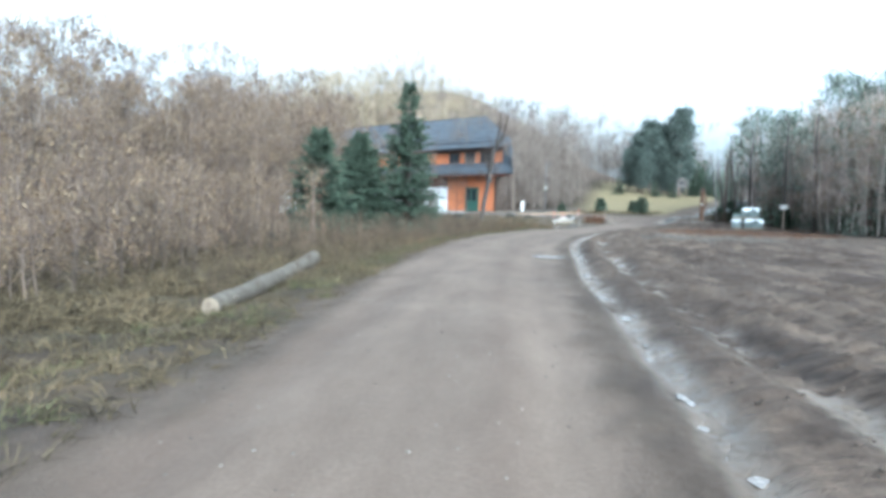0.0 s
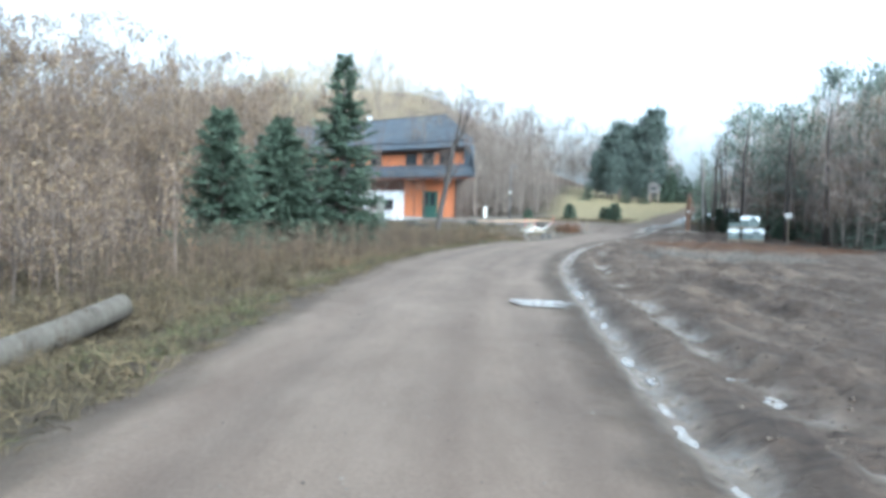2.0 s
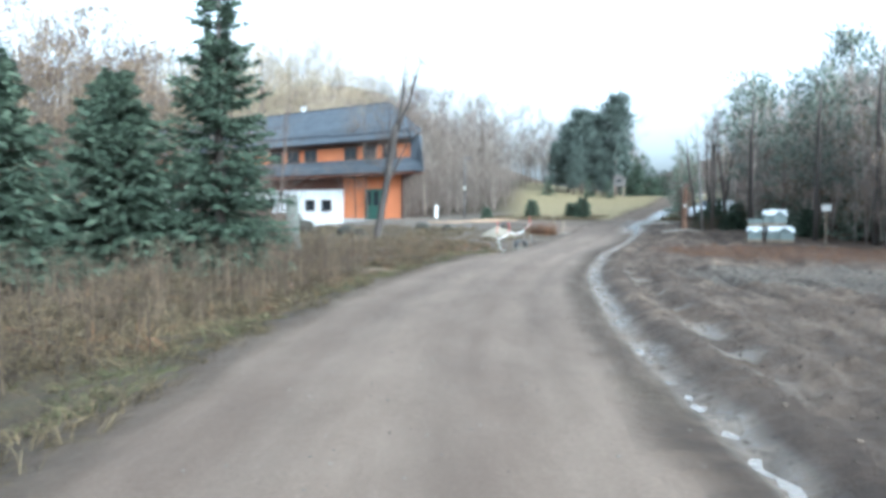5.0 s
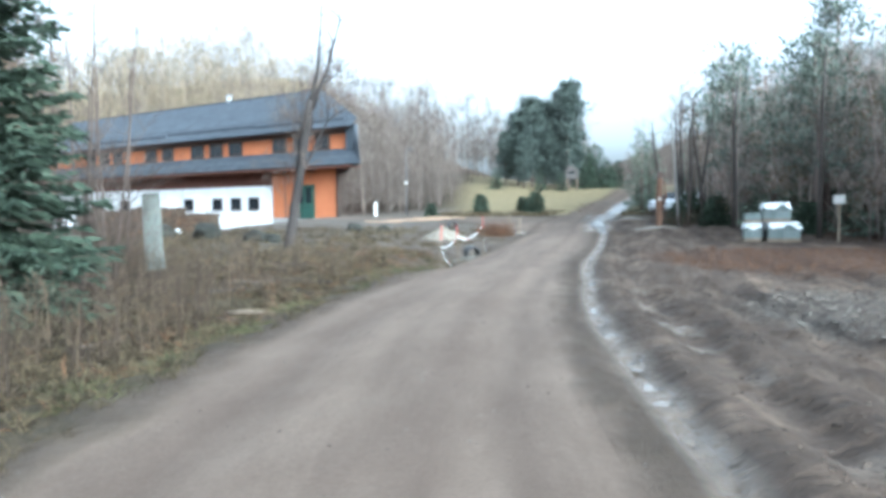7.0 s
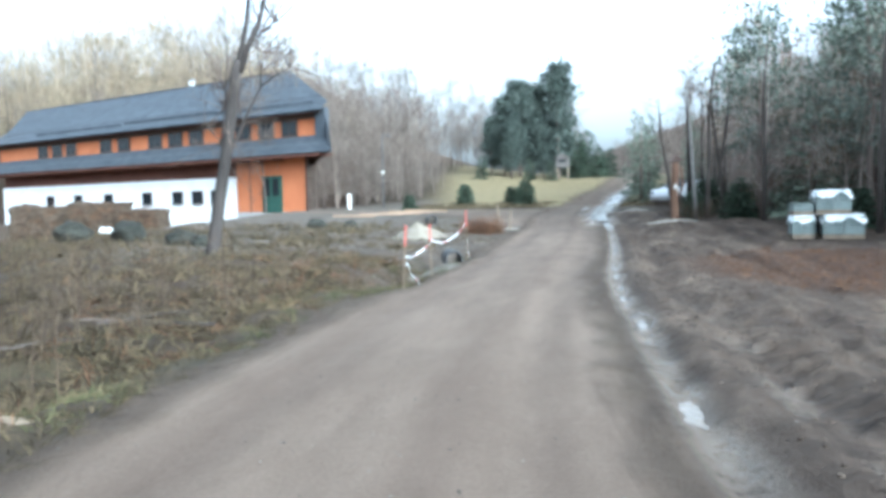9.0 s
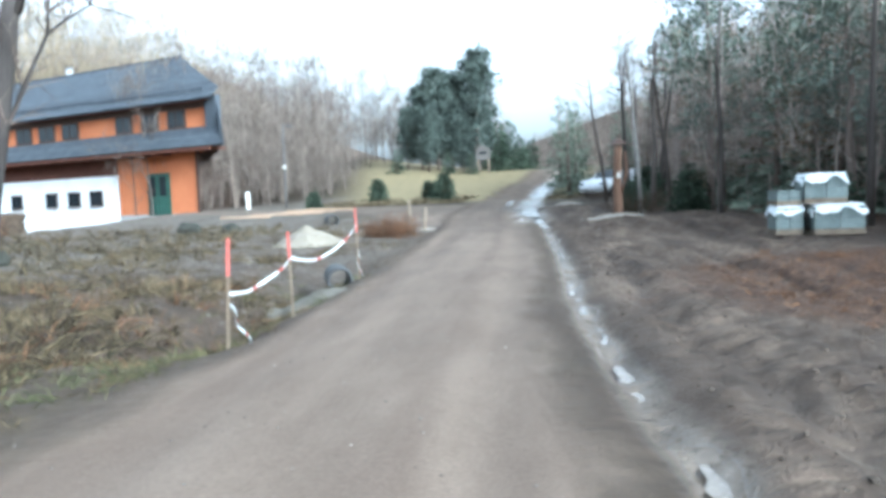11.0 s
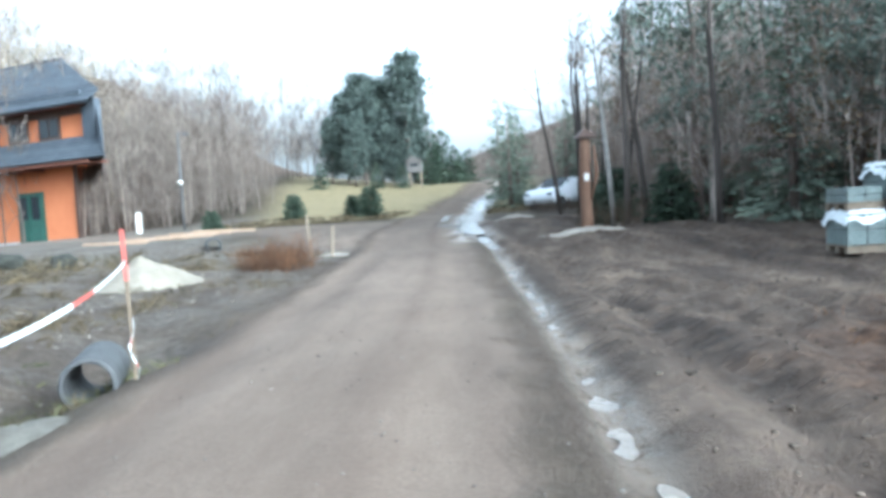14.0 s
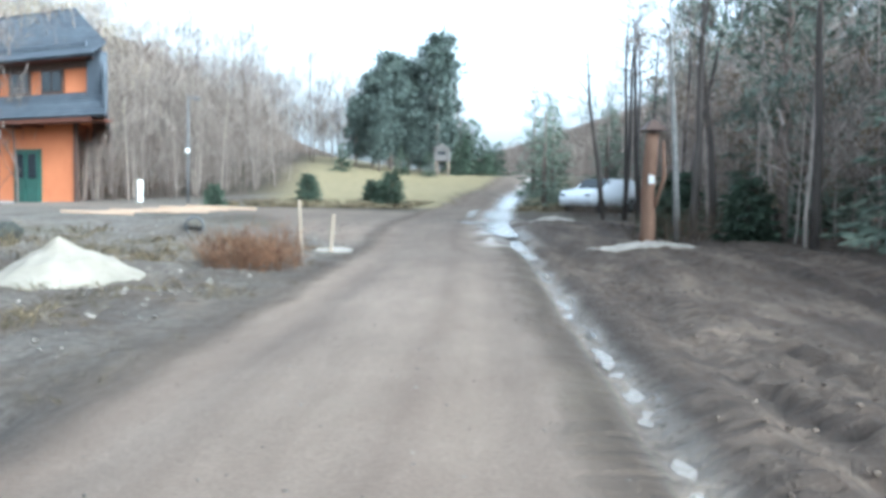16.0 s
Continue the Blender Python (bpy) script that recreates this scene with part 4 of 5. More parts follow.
# thin saplings beside the spruces
SAP = [merged(*bare_tree(60 + k, 5.2, 0.028, 2, 4)[:2]) for k in range(3)]
for k, (x, y, sc) in enumerate(((-9.2, 37.6, 1.0), (-8.6, 38.6, 0.9), (-7.6, 37.4, 0.95), (-10.2, 39.5, 1.1), (-7.3, 36.6, 0.75), (-11.0, 38.4, 1.05), (-7.9, 36.9, 0.95), (-7.55, 37.8, 0.85), (-8.15, 37.3, 1.05), (-7.75, 37.1, 0.7), (-8.4, 37.0, 0.9), (-8.0, 38.0, 1.0), (-8.9, 37.9, 1.1), (-9.6, 38.2, 1.1))):
    s = SAP[k % 3]
    e = thing("sapling", stand(x, y, k * 70, sc), "thin bare sapling beside the dark spruces", "sapling", "saplings by the spruces")
    obj("stem", s.v, s.f, DARK_TWIG, e)

# the wooded hillside behind the house
FAR = [merged(*bare_tree(80 + k, 10.0 + k, 0.055, 1, 6, haze=450, low=0.1)[:2]) for k in range(4)]
spots, sunlit = [], []
while len(spots) + len(sunlit) < 640:
    x, y = rng.uniform(-90, 12), rng.uniform(86, 165)
    back = 0.45 * (x + 14) + 0.9 * (y - 79) - 17
    if (back < 1 and x < -17) or y < 90 + 0.8 * (x + 8) or (x > -4.5 and y < 116):
        continue
    small = 0.8 + 0.12 * ramp(-x, 4, 14) + 0.35 * ramp(-x, 24, 42)
    # further left, more trees take the twig colour painted as sunlit
    (sunlit if rng.random() < 0.75 * ramp(-x, 10, 34) else spots).append((x, y, rng.uniform(0, 6.3), rng.uniform(0.7, 1.25) * small, rng.integers(4)))
woods("hillside_wood", FAR, spots, TWIG, "bare brown wood on the hillside", "woodland")
woods("hillside_wood", FAR, sunlit, SUN_GOLD_TWIG, "bare wood on the hillside, golden sunlight in its colour", "woodland")

# undergrowth at the foot of the hillside
spots = []
while len(spots) < 130:
    x = rng.uniform(-16, -3)
    y = 91 + 0.7 * (x + 8) + abs(rng.normal()) * 6
    spots.append((x, max(84.0, y), rng.uniform(0, 6.3), rng.uniform(1.2, 2.6), rng.integers(3)))
woods("hillside_scrub", LOW, spots, TWIG, "bare brown scrub at the foot of the hillside", "scrub")

# trees on the left-hand rise behind the thicket
spots = []
while len(spots) < 90:
    x, y = rng.uniform(-62, -34), rng.uniform(12, 78)
    spots.append((x, y, rng.uniform(0, 6.3), rng.uniform(0.75, 1.15), rng.integers(4)))
woods("hillside_wood", FAR, spots, SUN_GOLD_TWIG, "pale bare wood on the rise behind the thicket", "woodland")

FOREST_EDGE = [(36, 15.5), (46, 12.6), (52, 11.2), (60, 10.0), (66, 10.2), (72, 13.0), (80, 16.0), (96, 19.5)]
# the right-hand forest: spruces and pines at the edge, bare wood between and behind
CONIFER = [plant("spruce", spruce(100 + k, 9.0 + k, 2.3, density=0.8, big=2.0), (PINE_BARK, FOREST_NEEDLE), ("trunk", "crown"), stand(x, y, 0, 0.66), "dark spruce at the forest edge", "spruce tree", "forest edge") for k, (x, y) in enumerate(((14.5, 50.0), (15.0, 57.0), (12.0, 63.0)))]
PINES = [plant("pine", pine(110 + k, 11.0 + k, 0.3, 2.3, 0.03 * (k - 1), 90, 24, 1.3), (PINE_BARK, PINE_NEEDLE), ("trunk", "crown"), stand(x, y, 0, 0.66), "tall pine with a bare trunk and dark crown", "pine tree", "forest edge") for k, (x, y) in enumerate(((12.0, 54.5), (10.6, 60.5), (15.5, 53.0)))]
placed = [(14.5, 50), (15, 57), (12, 63), (12, 54.5), (10.6, 60.5), (15.5, 53)]
count = 0
for x, y, sc in ((11.2, 85.0, 0.56), (12.3, 87.6, 0.6), (14.6, 85.0, 0.55), (11.9, 90.6, 0.6), (15.8, 88.0, 0.6), (16.4, 84.0, 0.5), (13.4, 92.0, 0.62)):
    copy_at(CONIFER[int(x) % 3], stand(x, y, x * 90, sc))
while count < 46:
    y = rng.uniform(36, 92)
    x = lerp_list(y, FOREST_EDGE) + 0.8 + abs(rng.normal()) * 7
    if min((x - a) ** 2 + (y - b) ** 2 for a, b in placed) < 2.6:
        continue
    placed.append((x, y))
    src = CONIFER[rng.integers(3)] if rng.random() < 0.62 else PINES[rng.integers(3)]
    deep = x - lerp_list(y, FOREST_EDGE)
    copy_at(src, stand(x, y, rng.uniform(0, 360), rng.uniform(0.52, 0.68) + 0.035 * min(deep, 10.0)))
    count += 1
spots = []
while len(spots) < 250:
    y = rng.uniform(30, 95)
    x = lerp_list(y, FOREST_EDGE) + abs(rng.normal()) * 6
    spots.append((x, y, rng.uniform(0, 6.3), rng.uniform(0.4, 0.95), rng.integers(4)))
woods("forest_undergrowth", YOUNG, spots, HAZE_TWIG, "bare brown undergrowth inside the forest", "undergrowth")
woods("undergrowth_leaves", YOUNG_LEAF, spots, BROWN_LEAF, "dead brown leaves in the undergrowth", "leaves")
spots = []
while len(spots) < 190:
    y = rng.uniform(36, 96)
    x = lerp_list(y, FOREST_EDGE) + rng.uniform(0, 20)
    deep = x - lerp_list(y, FOREST_EDGE)
    spots.append((x, y, rng.uniform(0, 6.3), rng.uniform(0.48, 0.66) + 0.025 * deep, rng.integers(4)))
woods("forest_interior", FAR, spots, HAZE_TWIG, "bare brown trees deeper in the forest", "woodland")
spots = []
while len(spots) < 300:
    y = rng.uniform(100, 230)
    x = lerp_list(y, [(100, 19.0), (120, 23.0), (160, 28.0), (230, 34.0)]) + abs(rng.normal()) * 18
    spots.append((x, y, rng.uniform(0, 6.3), rng.uniform(0.45, 0.75), rng.integers(4)))
woods("far_wood", FAR, spots, TWIG, "bare wood on the far slope", "woodland")
# pines at the top of the field
BROAD = [plant("pine", pine(130 + k, h, 0.1, w, 0.0, 230, 24, 1.7), (PINE_BARK, FIELD_NEEDLE), ("trunk", "crown"), stand(x, y), "broad dark pine at the top of the field", "pine tree", "pines above the field") for k, (x, y, h, w) in enumerate(((8.2, 110.0, 11.0, 1.6), (4.4, 110.5, 9.0, 1.6)))]
for k, (x, y, sc, turn) in enumerate(((5.9, 112.0, 0.8, 40), (2.9, 111.0, 0.82, 130), (1.5, 110.5, 0.5, 220), (6.7, 109.5, 0.5, 300), (3.4, 108.5, 0.5, 80), (9.2, 114.0, 0.6, 10))):
    copy_at(BROAD[k % 2], stand(x, y, turn, sc))
SHAPES = [plant("spruce", spruce(140 + k, 5.0, 1.7 + 0.3 * k, density=0.8, big=1.8), (BARK, NEEDLE), ("trunk", "crown"), stand(x, y), "low dense conifer at the edge of the field", "conifer", "conifers above the field") for k, (x, y) in enumerate(((10.4, 112.0), (11.6, 113.0)))]
for k, (x, y, sc) in enumerate(((12.8, 114, 0.7), (9.8, 110.8, 0.6), (13.6, 116, 0.6), (14.8, 118, 0.65), (11.2, 114.5, 0.8), (0.4, 106.5, 0.45), (5.0, 106.5, 0.45), (7.2, 107.0, 0.4))):
    copy_at(SHAPES[k % 2], stand(x, y, 40.0 * k, sc))


# ---- things along the road ----
def felled_log():
    a, b = Vector((-2.2, 7.5, 0)), Vector((-4.42, 15.7, 0))
    e = thing("log", Matrix.Translation((0, 0, 0)), "felled grey tree trunk lying in the dry grass", "log")
    pts, rad, n = [], [], 14
    for i in range(n + 1):
        p = a.lerp(b, i / n)
        r = 0.1 + 0.045 * i / n + 0.006 * noise.noise((i * 0.7, 0, 0))
        pts.append((p.x, p.y, base_height(p.x, p.y) + 0.07 + 0.06 * i / n + r * 0.8 + 0.012 * noise.noise((i * 0.5, 3, 0))))
        rad.append(r)
    v, f = tube_data(pts, rad, 16)
    f = [x for x in f if len(x) == 4]
    v = [Vector(c) * 1.0 for c in v]
    for k, c in enumerate(v):
        d = noise.noise(c * 5.0) * 0.012
        c += Vector((d, d, d))
    obj("bark", v, f, LOG_BARK, e, smooth=True)
    for idx, nm in ((0, "sawn_end"), (n, "sawn_end")):
        ring = [v[idx * 16 + k] for k in range(16)]
        c = sum(ring, Vector()) / 16
        rings = [c.lerp(q, s) for s in (0.33, 0.66, 1.0) for q in ring]
        fs = [(0, 1 + k, 1 + (k + 1) % 16) for k in range(16)] + [(1 + 16 * m + k, 1 + 16 * m + 16 + k, 1 + 16 * m + 16 + (k + 1) % 16, 1 + 16 * m + (k + 1) % 16) for m in (0, 1) for k in range(16)]
        obj(nm, [c] + rings, fs, LOG_END, e, "pale sawn end")
    r = np.random.default_rng(3)
    for k in range(7):
        t = r.uniform(0.1, 0.9)
        i = int(t * n)
        s = Soup()
        p = np.array(pts[i])
        d = np.array((r.normal(), r.normal(), abs(r.normal()))) * 0.1
        d = d / np.linalg.norm(d) * (rad[i] + r.uniform(0.03, 0.07))
        s.tube([p, p + d], [0.03, 0.02], 6)
        obj("branch_stub", s.v, s.f, LOG_BARK, e)


felled_log()


def pallet_of_blocks(x, y, turn, w, d, h, base, label, wrap=True):
    """A block stack on a wooden pallet, wrapped in film, white on top."""
    e = thing("wrapped_pallet", pose(x, y, base, 0, 0, turn), label, "pallet", "wrapped pallets")
    for k in (-1, 0, 1):
        part("runner", box_bm(-w / 2, w / 2, k * d * 0.42 - 0.05, k * d * 0.42 + 0.05, 0.0, 0.09, 0.005), PALLET_WOOD, e)
    for k in range(5):
        cx = -w / 2 + w * (k + 0.5) / 5
        part("deck_board", box_bm(cx - w * 0.085, cx + w * 0.085, -d / 2, d / 2, 0.09, 0.115), PALLET_WOOD, e)
    r = np.random.default_rng(int(x * 100) % 97)
    rows, cols = max(2, round((h - 0.12) / 0.21)), max(2, round(w / 0.5))
    ch = (h - 0.12) / rows
    for j in range(rows):
        for i in range(cols):
            o = r.normal() * 0.008
            part("block", box_bm(-w / 2 + w * i / cols + 0.006, -w / 2 + w * (i + 1) / cols - 0.006, -d / 2 + 0.01 + o, d / 2 - 0.01 + o, 0.118 + ch * j, 0.115 + ch * (j + 1) - 0.004, 0.012), FILM, e)
    if wrap:
        bm = bmesh.new()
        n = 14
        grid = [[None] * (n + 1) for _ in range(n + 1)]
        for i in range(n + 1):
            for j in range(n + 1):
                px, py = (i / n - 0.5) * (w + 0.06), (j / n - 0.5) * (d + 0.06)
                edge = max(abs(i / n - 0.5), abs(j / n - 0.5))
                z = h + 0.035 + 0.05 * noise.noise((px * 5 + x, py * 5, 0)) + 0.03 * noise.noise((px * 13 + x, py * 13, 5.0))
                if edge > 0.49:
                    z -= 0.16 + 0.2 * noise.noise((px * 5 + x, py * 5 + y, 2.0))
                    px *= 1.02
                    py *= 1.02
                grid[i][j] = bm.verts.new((px, py, z))
        for i in range(n):
            for j in range(n):
                bm.faces.new((grid[i][j], grid[i + 1][j], grid[i + 1][j + 1], grid[i][j + 1]))
        part("film_cover", bm, WHITE_FILM, e, "crumpled white plastic cover", True)


PB = base_height(9.0, 50.5) + 0.03
pallet_of_blocks(8.34, 50.95, -12, 0.56, 0.78, 0.58, PB, "grey wrapped block pallet with a white plastic top")
pallet_of_blocks(8.34, 50.97, -10, 0.52, 0.72, 0.34, PB + 0.62, "low unwrapped grey block stack on another pallet", False)
pallet_of_blocks(9.22, 50.5, -14, 1.02, 0.8, 0.6, PB, "grey wrapped block pallet with a white plastic top")
pallet_of_blocks(9.36, 51.4, -12, 1.0, 0.8, 0.6, PB, "grey wrapped block pallet with a white plastic top")
pallet_of_blocks(9.06, 50.78, -13, 0.88, 0.86, 0.6, PB + 0.65, "upper wrapped block pallet with a white plastic top")


def small_sign():
    x, y = 10.7, 49.7
    e = thing("sign_post", pose(x, y, ground_z(x, y), 0, 0, -14), "small white sign on a thin pale post", "sign")
    part("post", box_bm(-0.035, 0.035, -0.035, 0.035, -0.2, 1.5, 0.006), PALE_WOOD, e)
    part("board", box_bm(-0.18, 0.18, -0.07, -0.045, 1.29, 1.56, 0.006), WHITE_PAINT, e, "white sign board")


small_sign()


def carved_post():
    x, y = 6.9, 58.9
    e = thing("carved_post", pose(x, y, ground_z(x, y) - 0.1), "reddish carved tree trunk post with a small shingle roof", "post")
    r = np.random.default_rng(8)
    s = Soup()
    s.tube([(0, 0, -0.1), (0.02, 0, 0.5), (0.0, 0.02, 1.2), (0.03, 0, 1.9), (0.05, 0, 2.35)], [0.18, 0.15, 0.14, 0.135, 0.13], 12)
    obj("trunk", s.v, s.f, POST_WOOD, e, smooth=True)
    s = Soup()
    s.tube([(0.1, -0.12, 0.9), (0.28, -0.1, 1.5), (0.25, -0.06, 2.2)], [0.03, 0.05, 0.03], 7)
    obj("branch", s.v, s.f, POST_WOOD, e, smooth=True)
    bm = bmesh.new()
    bmesh.ops.create_cone(bm, segments=4, radius1=0.34, radius2=0.05, depth=0.22, cap_ends=True, matrix=pose(0.05, 0, 2.5, 0, 0, 45))
    part("roof", bm, FRAME_WOOD, e, "small dark brown pyramid roof")
    part("plaque", box_bm(-0.06, 0.06, -0.17, -0.14, 1.35, 1.52, 0.006), WHITE_PAINT, e, "small pale plaque")


carved_post()


def parked_car():
    e = thing("car", pose(12.7, 80.0, ground_z(12.7, 80.0), 0, 0, 40), "white estate car parked under the trees", "car")
    bm = bmesh.new()
    prof = [(-2.1, 0.32), (-2.15, 0.75), (-1.95, 0.98), (-0.95, 1.08), (-0.25, 1.56), (1.55, 1.6), (2.05, 1.1), (2.15, 0.8), (2.1, 0.32)]
    sides = []
    for yy, k in ((-0.86, 0.86), (-0.8, 1.0), (0.8, 1.0), (0.86, 0.86)):
        sides.append([bm.verts.new((px, yy * (0.86 if pz > 1.2 else 1.0), 0.32 + (pz - 0.32) * (1.0 if abs(yy) < 0.83 else 0.97))) for px, pz in prof])
    for a, b in zip(sides, sides[1:]):
        for i in range(len(prof)):
            j = (i + 1) % len(prof)
            bm.faces.new((a[i], a[j], b[j], b[i]))
    bm.faces.new(sides[0])
    bm.faces.new(sides[-1][::-1])
    bmesh.ops.bevel(bm, geom=list(bm.edges), offset=0.03, segments=2, affect="EDGES")
    body = part("body", bm, CAR_PAINT, e, "white painted body", True)
    for sy in (-1, 1):
        for x0, x1 in ((-0.55, 0.35), (0.42, 1.45)):
            part("side_window", box_bm(x0, x1, sy * 0.735 - 0.02, sy * 0.735 + 0.02, 1.14, 1.46, 0.01), GLASS, e, "dark side window")
        for wx in (-1.32, 1.32):
            w = bmesh.new()
            bmesh.ops.create_cone(w, segments=20, radius1=0.33, radius2=0.33, depth=0.22, cap_ends=True, matrix=pose(wx, sy * 0.77, 0.33, 90, 0, 0))
            wo = part("wheel", w, RUBBER, e, "black tyre")
            w = bmesh.new()
            bmesh.ops.create_cone(w, segments=14, radius1=0.2, radius2=0.18, depth=0.03, cap_ends=True, matrix=pose(wx, sy * 0.89, 0.33, 90, 0, 0))
            part("rim", w, METAL, wo, "grey rim")
        part("tail_light", box_bm(2.06, 2.14, sy * 0.7 - 0.1, sy * 0.7 + 0.1, 0.78, 1.02, 0.01), RED_PAINT, e, "red tail light")
        part("headlight", box_bm(-2.14, -2.05, sy * 0.65 - 0.14, sy * 0.65 + 0.14, 0.68, 0.84, 0.01), GLASS, e)
    bm = box_bm(-0.02, 0.02, -0.66, 0.66, -0.22, 0.22, 0.01)
    bmesh.ops.transform(bm, matrix=pose(1.84, 0, 1.33, 0, -42, 0), verts=bm.verts)
    part("rear_window", bm, GLASS, e, "dark rear window")
    bm = box_bm(-0.02, 0.02, -0.64, 0.64, -0.36, 0.36, 0.01)
    bmesh.ops.transform(bm, matrix=pose(-0.63, 0, 1.34, 0, 54, 0), verts=bm.verts)
    part("windscreen", bm, GLASS, e, "dark windscreen")


parked_car()


def heap(name, x, y, rx, ry, height, material, label, category, seed, sharp=1.0, rough=0.06):
    """A tipped heap with slumped, uneven flanks."""
    n, m = 26, 48
    vs, fs = [], []
    for i in range(n + 1):
        t = i / n
        for k in range(m):
            a = 2 * math.pi * k / m
            w = 1 + 0.22 * noise.noise((math.cos(a) * 1.3 + seed, math.sin(a) * 1.3, 0)) + 0.1 * noise.noise((math.cos(a) * 4 + seed, math.sin(a) * 4, 2))
            px, py = x + math.cos(a) * rx * t * w, y + math.sin(a) * ry * t * w
            prof = (1 - t) ** sharp if sharp >= 1 else (1 - t * t) ** 1.4
            z = ground_z(px, py) * t + ground_z(x, y) * (1 - t) if t < 1 else ground_z(px, py) - 0.05
            z = ground_z(px, py) + height * prof * (1 + rough * 3 * noise.noise((px * 2.5, py * 2.5, seed))) + rough * noise.noise((px * 7, py * 7, seed)) * (1 - t) - 0.04 * t
            vs.append((px, py, z))
    for i in range(n):
        for k in range(m):
            fs.append((i * m + k, i * m + (k + 1) % m, (i + 1) * m + (k + 1) % m, (i + 1) * m + k))
    return tagged(obj(name, vs, fs, material, smooth=True), label, category)


PALE_GRAVEL = mat("pale_gravel", (0.2, 0.173, 0.143), (0.31, 0.275, 0.235), 4.0, 1.0, 0.6, 40.0, distance=0.03)
STONE_DUST = mat("grey_crushed_stone", (0.085, 0.076, 0.062), (0.15, 0.136, 0.114), 4.0, 1.0, 0.6, 50.0, distance=0.03)
heap("sand_mound", -2.4, 53.7, 1.02, 1.0, 0.52, SAND, "pale heap of building sand on bare ground", "sand pile", 1.0, 1.15, 0.03)
heap("gravel_mound", 6.6, 58.3, 1.25, 0.5, 0.13, PALE_GRAVEL, "low strip of pale gravel at the track edge", "gravel pile", 2.0, 0.5, 0.03)
heap("gravel_mound", -1.55, 45.1, 0.75, 0.5, 0.16, STONE_DUST, "low grey gravel heap in the ditch", "gravel pile", 3.0, 0.5, 0.04)
heap("gravel_mound", 0.75, 59.3, 0.5, 0.9, 0.07, PALE_GRAVEL, "thin spread of pale gravel by the junction", "gravel pile", 4.0, 0.5, 0.03)
heap("gravel_mound", 7.0, 66.5, 0.9, 0.5, 0.1, PALE_GRAVEL, "thin strip of pale gravel by the track", "gravel pile", 5.0, 0.5, 0.03)


def boulder(x, y, r, seed, label):
    bm = bmesh.new()
    bmesh.ops.create_icosphere(bm, subdivisions=4, radius=1.0)
    for v in bm.verts:
        d = 1 + 0.28 * noise.noise(v.co * 1.3 + Vector((seed, 0, 0))) + 0.12 * noise.noise(v.co * 3.5 + Vector((seed, 5, 0)))
        v.co = Vector((v.co.x * r * 1.35 * d, v.co.y * r * d, v.co.z * r * 0.85 * d))
    o = part("boulder", bm, STONE, None, "", True)
    o.matrix_world = pose(x, y, ground_z(x, y) + r * 0.4, 0, 0, seed * 40)
    tagged(o, label, "boulder", "boulders in the meadow")


for k, (x, y, r) in enumerate(((-8.7, 50.35, 0.34), (-7.9, 49.6, 0.24), (-11.6, 53.7, 0.5), (-13.7, 54.3, 0.48), (-6.9, 60.5, 0.28), (-5.4, 59.6, 0.24))):
    boulder(x, y, r, k + 1.0, "dark mossy boulder in rough dry grass")


def tape_fence():
    posts = [(-1.8, 41.1, 1.0, 3), (-1.46, 43.1, 0.98, -1), (-0.82, 46.2, 1.1, -1)]
    tops = []
    for k, (x, y, h, lean) in enumerate(posts):
        z = ground_z(x, y)
        e = thing("marker_post", pose(x, y, z, 0, lean, 0), "wooden marker post with a red painted top", "post", "posts with barrier tape")
        part("stake", box_bm(-0.013, 0.013, -0.013, 0.013, -0.25, h * 0.66, 0.004), STAKE_WOOD, e, "bare wooden stake")
        part("painted_top", box_bm(-0.015, 0.015, -0.015, 0.015, h * 0.66, h, 0.004), RED_PAINT, e, "red painted top")
        tops.append(Vector((x, y, z)) + Vector((math.sin(radians(lean)) * h * 0.7, 0, h * 0.7)))
    ends = [(tops[0] + Vector((0, 0, -0.2)), tops[1], 0.1), (tops[1], tops[2] + Vector((0, 0, 0.1)), 0.22), (tops[0] + Vector((0, 0, -0.3)), Vector((-1.55, 40.8, ground_z(-1.55, 40.8) + 0.03)), 0.0), (tops[2] + Vector((0, 0, -0.3)), Vector((-0.78, 46.05, ground_z(-0.78, 46.05) + 0.03)), 0.02)]
    for a, b, sag in ends:
        n = 36
        length = (b - a).length
        e = thing("barrier_tape", Matrix.Identity(4), "sagging red and white plastic barrier tape", "barrier tape", "barrier tape")
        pts = []
        for i in range(n + 1):
            t = i / n
            p = a.lerp(b, t) + Vector((0.02 * math.sin(t * 9), 0.02 * math.cos(t * 7), -4 * sag * t * (1 - t)))
            pts.append((p, Vector((0.25 * math.sin(t * 8), 0.2 * math.cos(t * 11), 1)).normalized() * 0.017))
        step = 3
        for i in range(0, n, step):
            vs, fs = [], []
            for j in range(step + 1):
                p, u = pts[i + j]
                q = Vector((0, 0.003, 0))
                vs += [p - u - q, p + u - q, p + u + q, p - u + q]
            for j in range(step):
                for m in range(4):
                    fs.append((4 * j + m, 4 * j + (m + 1) % 4, 4 * j + 4 + (m + 1) % 4, 4 * j + 4 + m))
            obj("red_band" if (i // step) % 5 == 4 else "white_band", vs, fs, RED_PAINT if (i // step) % 5 == 4 else WHITE_FILM, e)


tape_fence()


